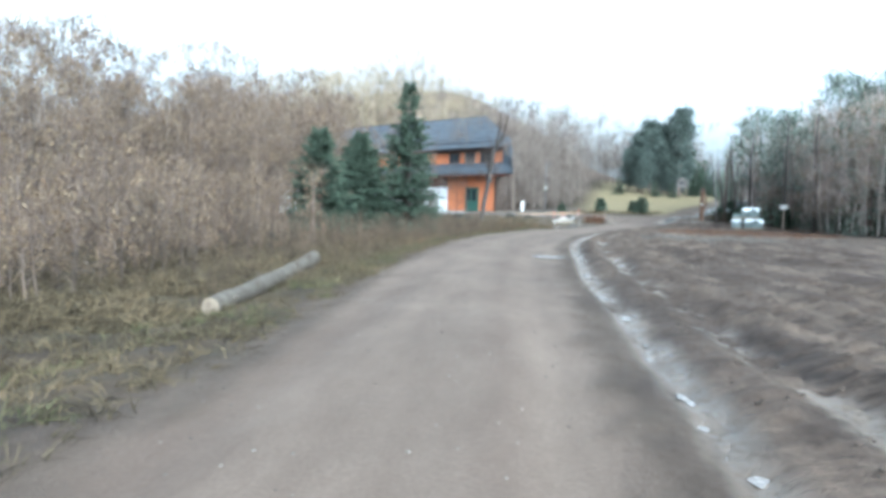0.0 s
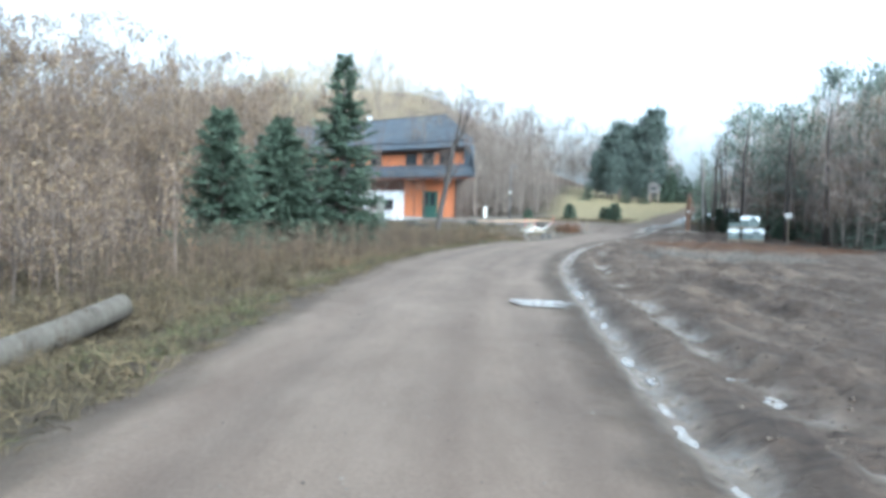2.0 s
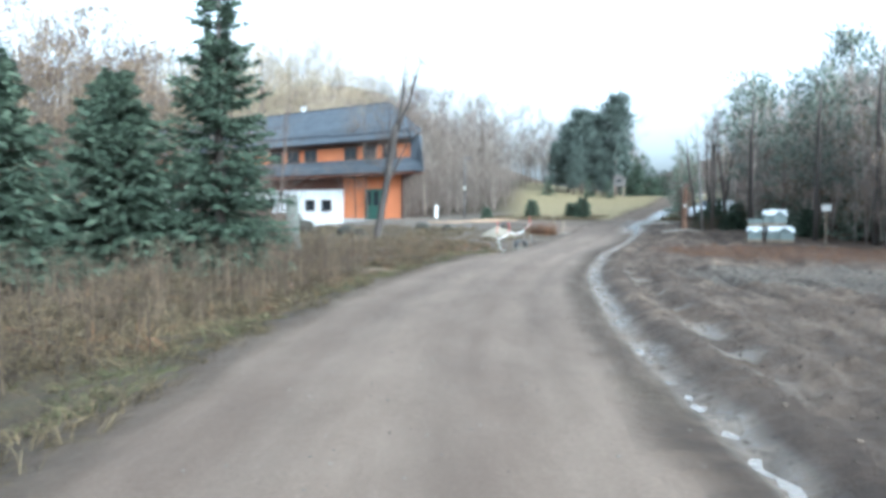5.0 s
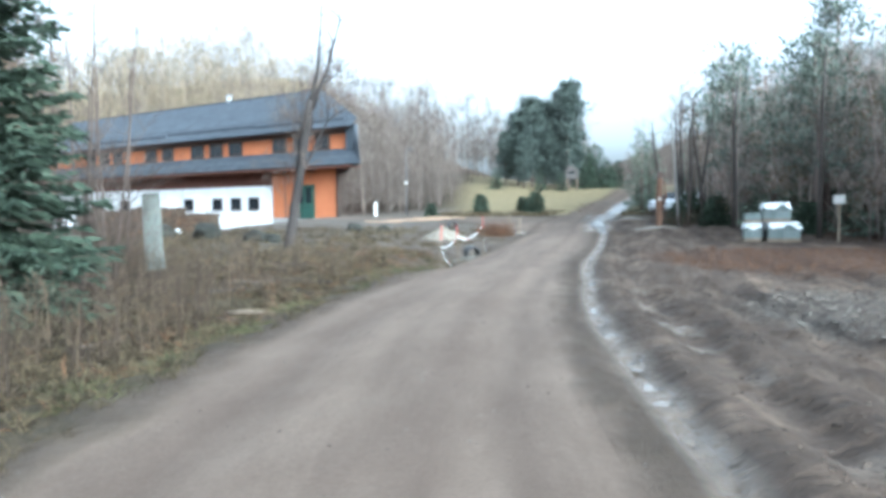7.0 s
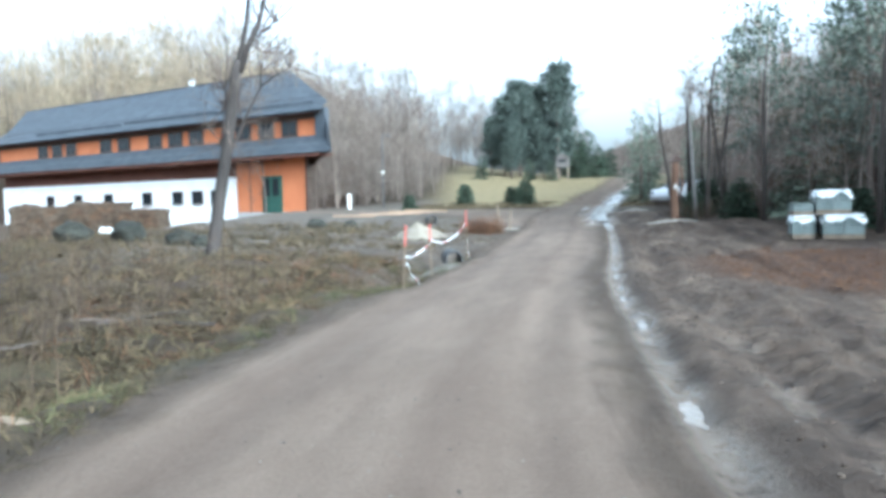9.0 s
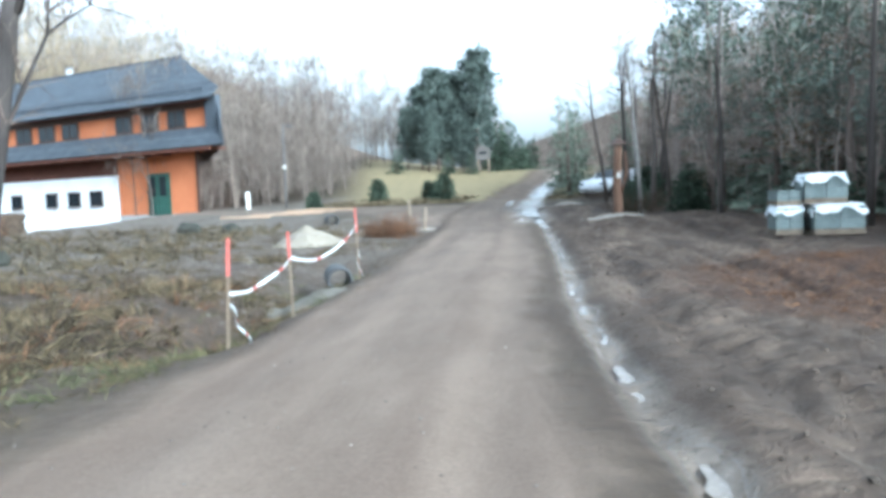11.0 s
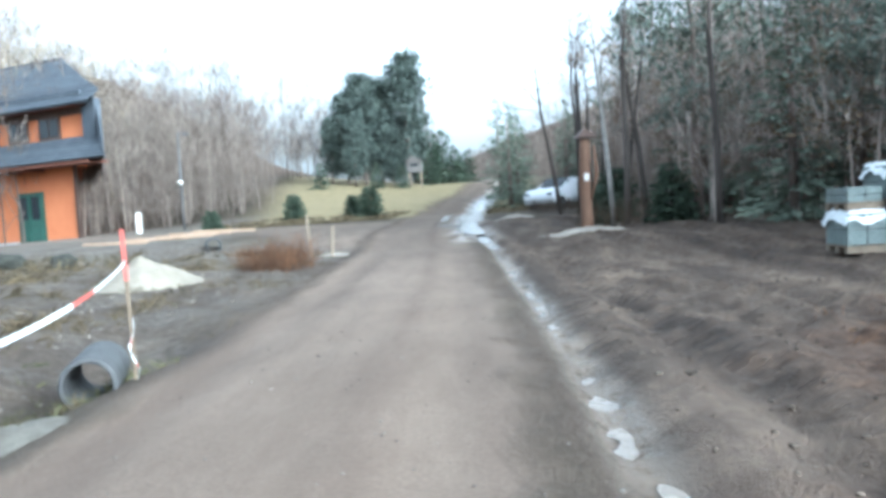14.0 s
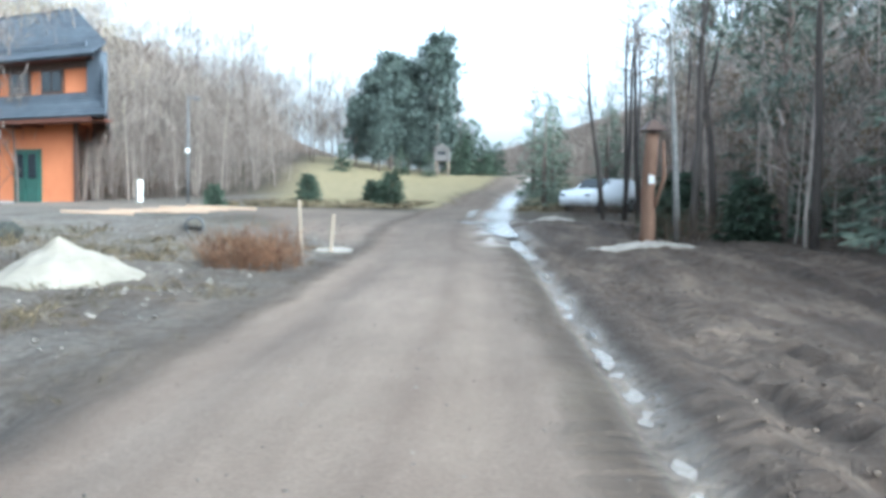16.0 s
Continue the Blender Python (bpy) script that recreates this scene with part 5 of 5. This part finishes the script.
def stake(x, y, h, w, material, label, lean=0, top=None):
    e = thing("stake", pose(x, y, ground_z(x, y), 0, lean, 15), label, "stake", "stakes by the junction")
    part("shaft", box_bm(-w / 2, w / 2, -w / 2, w / 2, -0.2, h, 0.005), material, e)
    if top:
        part("painted_top", box_bm(-w * 0.55, w * 0.55, -w * 0.55, w * 0.55, h * 0.6, h + 0.003, 0.004), top, e)


stake(0.28, 57.0, 0.9, 0.045, PALE_WOOD, "thin pale wooden stake beside the road", -3)
stake(0.72, 58.4, 0.72, 0.06, PALE_WOOD, "short pale wooden marker stake beside the road", 4)
stake(-9.2, 84.6, 1.08, 0.26, WHITE_PAINT, "stout white marker post by the yard")


def pipe(x, y, z, r, length, turn, label):
    e = thing("corrugated_pipe", pose(x, y, z, 0, 0, turn), label, "pipe")
    n, m = int(length / 0.035), 24
    vs, fs = [], []
    for side in (0, 1):
        for i in range(n + 1):
            rr = (r + 0.012 * math.sin(i * 1.6)) * (0.86 if side else 1.0)
            for k in range(m):
                a = 2 * math.pi * k / m
                vs.append((length * i / n, math.cos(a) * rr, math.sin(a) * rr))
    o = (n + 1) * m
    for i in range(n):
        for k in range(m):
            k2 = (k + 1) % m
            fs.append((i * m + k, i * m + k2, (i + 1) * m + k2, (i + 1) * m + k))
            fs.append((o + i * m + k, o + (i + 1) * m + k, o + (i + 1) * m + k2, o + i * m + k2))
    for k in range(m):
        k2 = (k + 1) % m
        fs.append((k, o + k, o + k2, k2))
        fs.append((n * m + k, n * m + k2, o + n * m + k2, o + n * m + k))
    obj("pipe_wall", vs, fs, BLACK_PIPE, e, smooth=True)


pipe(-1.1, 46.0, 0.52, 0.19, 0.9, 98, "dark corrugated drain pipe lying in the ditch")
pipe(-2.3, 61.6, ground_z(-2.3, 61.6) + 0.16, 0.2, 0.9, 100, "grey drain pipe beside the planks")


def planks():
    r = np.random.default_rng(4)
    for k in range(7):
        t = k / 6
        x, y = -6.6 + 3.6 * t + r.normal() * 0.15, 69.5 + 0.6 * t + r.normal() * 0.12
        o = part("plank", box_bm(-1.1, 1.1, -0.1, 0.1, 0, 0.09, 0.008), RAW_PLANK)
        o.matrix_world = pose(x, y, ground_z(x, y) + 0.04 + 0.03 * k, r.normal() * 2, r.normal() * 1.5, 4 + r.normal() * 6)
        tagged(o, "pale raw timber plank lying on bare ground", "plank", "timber on the ground")


planks()


def lamp_post():
    x, y = -6.65, 83.2
    e = thing("street_lamp", pose(x, y, ground_z(x, y)), "thin grey street lamp post with a white lantern", "street lamp")
    s = Soup()
    s.tube([(0, 0, -0.2), (0, 0, 2.6), (0.02, 0, 5.1)], [0.065, 0.055, 0.04], 10)
    obj("pole", s.v, s.f, METAL, e, smooth=True)
    part("arm", box_bm(-0.02, 0.45, -0.03, 0.03, 5.0, 5.07, 0.01), METAL, e)
    part("lamp_head", box_bm(0.25, 0.6, -0.08, 0.08, 4.92, 5.02, 0.03), METAL, e, "grey lamp head")
    bm = bmesh.new()
    bmesh.ops.create_icosphere(bm, subdivisions=3, radius=0.13, matrix=pose(0, -0.1, 2.5))
    part("lantern", bm, WHITE_PAINT, e, "round white lantern", True)


lamp_post()


def raised_hide():
    x, y = 8.3, 107.5
    e = thing("raised_hide", pose(x, y, ground_z(x, y) + 0.35, 0, 0, -12) @ Matrix.Diagonal((0.62, 0.62, 0.62, 1)), "small pale timber lookout hut on legs below the pines", "lookout hut")
    for sx in (-0.85, 0.85):
        for sy in (0.15, 1.65):
            part("leg", box_bm(sx - 0.06, sx + 0.06, sy - 0.06, sy + 0.06, -0.9, 1.5, 0.01), PALE_WOOD, e)
    cabin = part("cabin", box_bm(-1.0, 1.0, 0, 1.8, 1.5, 3.1, 0.02), HIDE_WOOD, e, "pale weathered board cabin")
    part("window", box_bm(-0.5, 0.5, -0.03, 0.0, 2.3, 2.7), GLASS, cabin, "dark window slot")
    bm = bmesh.new()
    a = [bm.verts.new(c) for c in ((-1.2, -0.25, 3.05), (1.2, -0.25, 3.05), (0, -0.25, 3.75), (-1.2, 2.05, 3.05), (1.2, 2.05, 3.05), (0, 2.05, 3.75))]
    for f in ((0, 1, 2), (5, 4, 3), (0, 2, 5, 3), (2, 1, 4, 5), (1, 0, 3, 4)):
        bm.faces.new([a[i] for i in f])
    part("roof", bm, HIDE_WOOD, e, "pale pitched roof")


HIDE_WOOD = mat("weathered_grey_boards", (0.09, 0.08, 0.073), (0.14, 0.128, 0.12), 3.0, 0.9, 0.3, 20.0, (1, 1, 0.2))
raised_hide()

# young spruces at the foot of the field and in the yard
BABY = plant("young_spruce", spruce(201, 1.5, 0.72, density=0.9), (BARK, NEEDLE), ("trunk", "crown"), stand(-1.1, 86.0, 0, 1.0), "small dark green young spruce", "young spruce", "young spruces")
BABY["label"] = "small dark green young spruce in dry grass"
for k, (x, y, sc) in enumerate(((2.2, 86.4, 0.8), (3.1, 84.8, 1.15), (-4.4, 77.0, 0.7), (9.4, 63.5, 1.1), (9.9, 60.6, 1.0), (8.4, 61.8, 0.8), (11.6, 54.5, 0.9))):
    copy_at(BABY, stand(x, y, k * 50, sc))


def twig_bush(name, x, y, spread, height, n, material, label, category, seed):
    r = np.random.default_rng(seed)
    s = Soup()
    for k in range(n):
        a, q = r.uniform(0, 6.28), r.random() ** 0.5 * spread * 0.55
        p = np.array((math.cos(a) * q, math.sin(a) * q, -0.05))
        d = np.array((math.cos(a) * r.uniform(0, 0.6), math.sin(a) * r.uniform(0, 0.6), 1.0)) + r.normal(size=3) * 0.2
        grow(s, r, p, d / np.linalg.norm(d), height * r.uniform(0.5, 1.0), 0.007, 1, 3, 0.5, 0.1, None, 4, 4)
    e = thing(name, stand(x, y), label, category)
    obj("crown", s.v, s.f, material, e)


twig_bush("bush", -0.3, 55.3, 1.15, 0.7, 260, RUSSET, "rust-brown leafless bush beside the road", "bush", 31)
twig_bush("bush", 10.6, 74.5, 2.0, 0.8, 120, DARK_TWIG, "dark leafless bush before the parked car", "bush", 33)
twig_bush("bush", 7.9, 60.2, 1.5, 0.9, 110, BRAMBLE, "dark low bush beside the carved post", "bush", 34)
twig_bush("bush", -10.5, 46.5, 1.5, 0.7, 90, STRAW, "pale dry bush in the meadow", "bush", 32)
twig_bush("sapling_clump", -7.9, 36.9, 0.9, 2.9, 90, DARK_TWIG, "dense clump of dark bare sapling shoots", "saplings", 35)
twig_bush("sapling_clump", -8.9, 37.3, 1.1, 3.2, 90, DARK_TWIG, "dense clump of dark bare sapling shoots", "saplings", 36)
twig_bush("sapling_clump", -7.5, 37.3, 0.7, 1.3, 90, BRAMBLE, "low dark tangle of shoots in rough grass", "saplings", 37)
BRUSH = mat("brown_brushwood", (0.04, 0.03, 0.022), (0.12, 0.088, 0.06), 5.0, 1.0, 1.0, 30.0, distance=0.08)
def brush_stack(x0, x1, y, top, seed):
    """A flat-topped stack of cut branches with ragged faces."""
    bm = box_bm(-0.5, 0.5, -0.5, 0.5, -0.5, 0.5)
    bmesh.ops.subdivide_edges(bm, edges=bm.edges[:], cuts=15, use_grid_fill=True)
    low = ground_z((x0 + x1) / 2, y) - 0.3
    for v in bm.verts:
        c = v.co.copy()
        n = noise.noise((c.x * 7 + seed, c.y * 7, c.z * 6)) * 0.16 + noise.noise((c.x * 19 + seed, c.y * 15, c.z * 15)) * 0.1
        v.co = Vector((c.x * (x1 - x0) + n, c.y * 1.5 + n, (c.z + 0.5) * (top - low + (0.12 + 0.25 * noise.noise((c.x * 4, seed, 1.0))) * (c.z > 0)) + n * 0.7))
    e = thing("brushwood_stack", pose((x0 + x1) / 2, y, low), "long brown stack of cut brushwood before the white wall", "brushwood", "brushwood before the house")
    part("core", bm, BRUSH, e)
    r = np.random.default_rng(40 + int(seed))
    s = Soup()
    for k in range(420):
        a = np.array((r.uniform(-0.5, 0.5) * (x1 - x0), -0.72 + r.uniform(-0.1, 0.5), r.uniform(0.2, 1.0) * (top - low) + 0.05))
        d = np.array((r.normal(), 0.35 * r.normal(), 0.3 * r.normal()))
        d = d / np.linalg.norm(d) * r.uniform(0.3, 0.9)
        d = d * (1.0 if abs(a[0] + d[0]) < 0.52 * (x1 - x0) else -1.0)
        s.tube([a, a + d * 0.5 + r.normal(size=3) * 0.04, a + d], [0.016, 0.012, 0.004], 4)
    obj("brush_face", s.v, s.f, RUSSET, e)


brush_stack(-19.7, -17.45, 71.8, 1.5, 1.0)
brush_stack(-22.6, -19.75, 72.2, 1.9, 2.0)
brush_stack(-26.2, -22.7, 72.8, 1.75, 3.0)

# pale wrapped board standing in the verge
def wrapped_board(x, y):
    nx, nz = 10, 26
    vs, fs = [], []
    for side in (-1, 1):
        for i in range(nx + 1):
            for k in range(nz + 1):
                u, w = i / nx - 0.5, k / nz
                fold = 0.03 * noise.noise((u * 9 + 3 * w, w * 3.5, 2.0 + side)) + 0.014 * noise.noise((u * 20, w * 11, 5.0))
                vs.append((u * 0.4 * (1 - 0.1 * w) + 0.02 * noise.noise((w * 4, 7.0, u)), side * 0.035 * (1 - 4 * u * u) ** 0.5 + fold * (1 - 2 * abs(u)) if abs(u) < 0.5 else 0.0, w * 1.62 + 0.03 * u))
    m = (nx + 1) * (nz + 1)
    for side in (0, 1):
        for i in range(nx):
            for k in range(nz):
                a = side * m + i * (nz + 1) + k
                q = (a, a + nz + 1, a + nz + 2, a + 1)
                fs.append(q if side == 0 else q[::-1])
    for i in range(nx):
        for k in (0, nz):
            a = i * (nz + 1) + k
            fs.append((a, a + m, a + m + nz + 1, a + nz + 1))
    o = obj("wrapped_board", vs, fs, WRAP, smooth=True)
    o.matrix_world = pose(x, y, ground_z(x, y) - 0.05, 0, -2, 18)
    tagged(o, "upright board wrapped in creased pale grey film", "board")


WRAP = mat("pale_grey_film", (0.08, 0.086, 0.076), (0.155, 0.162, 0.143), 5.0, 0.8, 0.5, 16.0, (1, 1, 0.4), distance=0.03)
wrapped_board(-7.52, 39.1)

# tall thin bare trees where the track enters the wood
for k, (x, y, h, lean) in enumerate(((10.4, 70.2, 7.6, 2), (11.3, 72.6, 8.0, -3), (9.9, 67.4, 6.6, 4), (12.5, 74.6, 7.4, 1), (11.9, 69.0, 7.2, -2), (13.6, 76.5, 7.8, 3))):
    r = np.random.default_rng(300 + k)
    s, c = Soup(), Soup()
    s.tube([(0, 0, -0.3), (0.06, 0.02, h * 0.35), (-0.04, 0.08, h * 0.7), (0.08, 0, h)], [0.085, 0.07, 0.045, 0.01], 7)
    for j in range(26):
        z = h * r.uniform(0.45, 1.0) ** 0.8
        a = r.uniform(0, 6.28)
        d = np.array((math.cos(a), math.sin(a), r.uniform(0.2, 0.9)))
        grow(c, r, np.array((0.02, 0.03, z)), d / np.linalg.norm(d), r.uniform(0.5, 1.3), 0.016, 1, 3, kids=5, steps=3)
    e = thing("bare_tree", pose(x, y, ground_z(x, y), 0, lean, k * 57), "tall thin bare tree beside the rising track", "tree", "bare trees by the track")
    obj("trunk", s.v, s.f, DARK_BARK, e, smooth=True)
    obj("crown", c.v, c.f, DARK_TWIG, e)

# pale birch stem behind the carved post
s = Soup()
s.tube([(0, 0, -0.2), (-0.1, 0, 1.6), (-0.22, 0.05, 3.4), (-0.38, 0, 5.6)], [0.075, 0.065, 0.05, 0.012], 8)
e = thing("birch", pose(8.05, 60.1, ground_z(8.05, 60.1)), "slender pale birch at the forest edge", "birch tree")
obj("trunk", s.v, s.f, BIRCH, e, smooth=True)
r = np.random.default_rng(75)
c = Soup()
for j in range(20):
    z = r.uniform(2.2, 5.4)
    d = np.array((r.normal(), r.normal(), 1.0))
    grow(c, r, np.array((-0.065 * z, 0, z)), d / np.linalg.norm(d), 0.9, 0.012, 1, 3, kids=3, steps=3)
obj("crown", c.v, c.f, TWIG, e)


def sack(x, y, turn, label):
    """A slumped woven sack lying on the ground."""
    bm = bmesh.new()
    bmesh.ops.create_icosphere(bm, subdivisions=3, radius=1.0)
    for v in bm.verts:
        d = 1 + 0.16 * noise.noise(v.co * 2.0 + Vector((x, 0, 0)))
        v.co = Vector((v.co.x * 0.2 * d, v.co.y * 0.18 * d, max(-0.14, v.co.z * 0.24 * d)))
    o = part("sack", bm, WHITE_FILM, None, "", True)
    o.matrix_world = pose(x, y, ground_z(x, y) + 0.13, 0, 0, turn)
    tagged(o, label, "sack", "sacks by the brushwood")


sack(-15.85, 61.6, 20, "crumpled white plastic sack lying in dry grass")
sack(-16.25, 61.9, 75, "crumpled white plastic sack lying in dry grass")

# dead leaning trunks at the forest edge
for k, (x, y, lean, h, r0) in enumerate(((9.6, 70.0, -8, 5.8, 0.09), (9.6, 61.6, -7, 6.0, 0.09), (8.6, 60.6, 4, 6.2, 0.1), (9.9, 58.0, 3, 6.4, 0.1), (12.2, 48.8, -5, 7.4, 0.13), (11.2, 52.4, -3, 6.8, 0.11), (10.0, 64.4, -12, 6.2, 0.07))):
    r = np.random.default_rng(90 + k)
    s, c = Soup(), Soup()
    s.tube([(0, 0, -0.3), (0.05, 0.02, h * 0.35), (0.0, 0.1, h * 0.7), (0.1, 0, h)], [r0, r0 * 0.85, r0 * 0.6, r0 * 0.2], 8)
    for j in range(16):
        z = r.uniform(h * 0.35, h)
        d = np.array((r.normal(), r.normal(), 0.6))
        grow(c, r, np.array((0.05, 0.03, z)), d / np.linalg.norm(d), r.uniform(0.6, 1.7), 0.02, 1, 3, kids=3, steps=3)
    e = thing("bare_tree", pose(x, y, ground_z(x, y), 0, lean, k * 20), "bare leaning tree at the forest edge", "tree", "bare trees at the forest edge")
    obj("trunk", s.v, s.f, BARK, e, smooth=True)
    obj("crown", c.v, c.f, TWIG, e)


# ---- grass, stones and litter ----
def grass(name, n, material, pick, length, width, label, seed):
    """Tufts of bent blades."""
    r = np.random.default_rng(seed)
    tufts = []
    while len(tufts) < n:
        x, y, sc = pick(r)
        if x is not None:
            tufts.append((x, y, ground_z(x, y) - 0.02, sc))
    each = 9
    t = np.repeat(np.array(tufts), each, axis=0)
    m, sc = len(t), t[:, 3:4]
    lay = np.repeat(r.normal(size=(n, 2)) * 0.85, each, axis=0)
    d = np.concatenate([lay + r.normal(size=(m, 2)) * 0.5, r.uniform(0.5, 1.3, (m, 1))], 1)
    d = d / np.linalg.norm(d, axis=1, keepdims=True) * length * sc * r.uniform(0.5, 1.2, (m, 1))
    p = t[:, :3] + np.concatenate([r.normal(size=(m, 2)) * 0.08 * sc, np.zeros((m, 1))], 1)
    side = np.cross(d, r.normal(size=(m, 3)))
    side = side / (np.linalg.norm(side, axis=1, keepdims=True) + 1e-9) * width / 2 * sc
    bend = np.concatenate([d[:, :2] * 0.5, -0.18 * length * sc], 1)
    verts = np.stack([p - side, p + side, p + d * 0.6 + side * 0.7, p + d * 0.6 - side * 0.7, p + d + bend], 1).reshape(-1, 3)
    flat = (np.arange(m)[:, None] * 5 + np.array((0, 1, 2, 3, 3, 2, 4))).ravel()
    me = fill_mesh(bpy.data.meshes.new(name), verts, flat, np.tile((4, 3), m), material)
    return tagged(new(name, me), label, "grass", kind="stuff")


def verge(r):
    y = r.uniform(1.5, 60) if r.random() < 0.75 else r.uniform(1.5, 25)
    s = water_line(y) - 0.25 + abs(r.normal()) * 3.6
    x = road_mid(y) - s
    if y > 38 and s < 7 and noise.noise((x * 0.9, y * 0.9, 1.0)) < 0.02:
        return None, 0, 0
    return x, y, (0.45 + 0.55 * ramp(s, 1.8, 5)) * (0.75 + 0.6 * noise.noise((x * 0.6, y * 0.6, 4.0))) * (1.0 if y < 34 else 0.7)


def meadow(r):
    x, y = r.uniform(-26, -4), r.uniform(30, 62)
    if x > road_mid(y) - 4.5 or x < -0.8 * (y - 20) - 8:
        return None, 0, 0
    return x, y, r.uniform(0.5, 1.0)


def green_verge(r):
    y = r.uniform(2, 48)
    s = water_line(y) - 0.1 + abs(r.normal()) * 0.9
    x = road_mid(y) - s
    if noise.noise((x * 0.7, y * 0.7, 8.0)) < -0.05:
        return None, 0, 0
    return x, y, r.uniform(0.4, 0.9)


def rough_tufts(r):
    y = r.uniform(24, 46)
    s = water_line(y) - 0.05 + abs(r.normal()) * 2.6
    x = road_mid(y) - s
    if noise.noise((x * 1.3, y * 1.3, 15.0)) < -0.12:
        return None, 0, 0
    return x, y, r.uniform(0.45, 1.0) * (0.5 + 0.5 * ramp(s, 1.9, 3.2))


def patch_grass(r):
    a, q = r.uniform(0, 6.28), r.random() ** 0.5
    x, y = 7.4 + math.cos(a) * q * 4.8, 42.2 + math.sin(a) * q * 4.8
    if x < road_mid(y) + 3.6:
        return None, 0, 0
    return x, y, r.uniform(0.25, 0.55)


def field_edge(r):
    x, y = r.uniform(-5, 14), r.uniform(79, 86)
    if abs(x - road_mid(y)) < 2.4:
        return None, 0, 0
    return x, y, r.uniform(0.4, 0.9)


grass("verge_grass", 9000, STRAW, verge, 0.5, 0.02, "tangled dry straw-coloured grass along the road", 51)
grass("meadow_grass", 2600, STRAW, meadow, 0.45, 0.022, "dry matted meadow grass before the house", 52)
grass("green_grass", 1500, GREEN_GRASS, green_verge, 0.2, 0.014, "short green grass at the road edge", 53)
grass("rough_tufts", 2600, STRAW, rough_tufts, 0.34, 0.02, "rough brown grass tufts on the verge", 56)
grass("bent_grass", 450, RUSSET, rough_tufts, 0.36, 0.016, "bent reddish dry stems on the verge", 57)
grass("russet_grass", 1500, RUSSET, patch_grass, 0.3, 0.016, "flattened rust-brown grass on the mud field", 54)
grass("field_edge_grass", 900, STRAW, field_edge, 0.4, 0.03, "dry grass at the edge of the field", 55)


_ico = bmesh.new()
bmesh.ops.create_icosphere(_ico, subdivisions=1, radius=1.0)
ICO_V, ICO_F = np.array([v.co[:] for v in _ico.verts]), [tuple(v.index for v in f.verts) for f in _ico.faces]
_ico.free()


def pebbles(name, n, pick, size, material, label, seed):
    r = np.random.default_rng(seed)
    s = Soup()
    made = 0
    while made < n:
        x, y = pick(r)
        if x is None:
            continue
        z = ground_z(x, y)
        k = size * r.uniform(0.35, 1.25)
        v = ICO_V * k * r.uniform(0.6, 1.25, (1, 3)) * r.uniform(0.8, 1.15, (12, 1)) * (1, 1, 0.7) + (x, y, z + k * 0.15)
        s.add(list(v), ICO_F)
        made += 1
    return tagged(obj(name, s.v, s.f, material), label, "stones", kind="stuff")


def on_road(r):
    y = r.uniform(2, 60)
    return road_mid(y) + r.normal() * 1.1, y


def on_mud(r):
    y = r.uniform(2, 56)
    return road_mid(y) + water_line(y) + 0.3 + abs(r.normal()) * 2.6, y


def on_stones(r):
    a, q = r.uniform(0, 6.28), r.random() ** 0.5
    return 5.0 + math.cos(a) * q * 2.5, 32.8 + math.sin(a) * q * 2.8


def on_yard(r):
    y = r.uniform(43, 64)
    return road_mid(y) - 2.2 - abs(r.normal()) * 4, y


MUD_CLOD = island_mat("mud_clods", (0.045, 0.034, 0.026), (0.08, 0.062, 0.049), (0.12, 0.095, 0.076), 0.8)
PEBBLE = island_mat("pebbles", (0.07, 0.06, 0.051), (0.12, 0.105, 0.091), (0.2, 0.178, 0.157), 0.9)
pebbles("road_stones", 1400, on_road, 0.011, PEBBLE, "small stones scattered on the dirt road", 61)
pebbles("mud_clods", 4200, on_mud, 0.019, MUD_CLOD, "dark clods of churned mud", 62)
pebbles("gravel_patch", 1500, on_stones, 0.028, PEBBLE, "grey crushed stone spread on the mud", 63)
pebbles("yard_rubble", 1500, on_yard, 0.034, PEBBLE, "rubble and stones on the bare yard", 64)

# fallen branches in the verge
s = Soup()
s.tube([(-0.35, 0.05, 0.04), (-0.1, 0.0, 0.055), (0.15, 0.03, 0.05), (0.35, 0.0, 0.035)], [0.045, 0.05, 0.046, 0.035], 10)
o = obj("fallen_branch", s.v, s.f, LOG_END, smooth=True)
o.matrix_world = pose(-3.9, 33.6, ground_z(-3.9, 33.6) + 0.02)
tagged(o, "short pale barkless limb in rough grass", "branch", "fallen branches")
r = np.random.default_rng(77)
for k in range(10):
    y = r.uniform(8, 44)
    x = road_mid(y) - r.uniform(2.3, 5.5)
    s = Soup()
    a = r.uniform(0, 3.14)
    n = r.uniform(0.6, 1.6)
    pts = [np.array((math.cos(a) * n * t + r.normal() * 0.04, math.sin(a) * n * t + r.normal() * 0.04, 0.03 + r.normal() * 0.015)) for t in (-0.5, -0.2, 0.1, 0.5)]
    s.tube(pts, [0.02, 0.018, 0.014, 0.006], 6)
    o = obj("fallen_branch", s.v, s.f, TWIG if k % 2 else BARK)
    o.matrix_world = pose(x, y, ground_z(x, y) + 0.04)
    tagged(o, "dead fallen branch in the verge grass", "branch", "fallen branches")
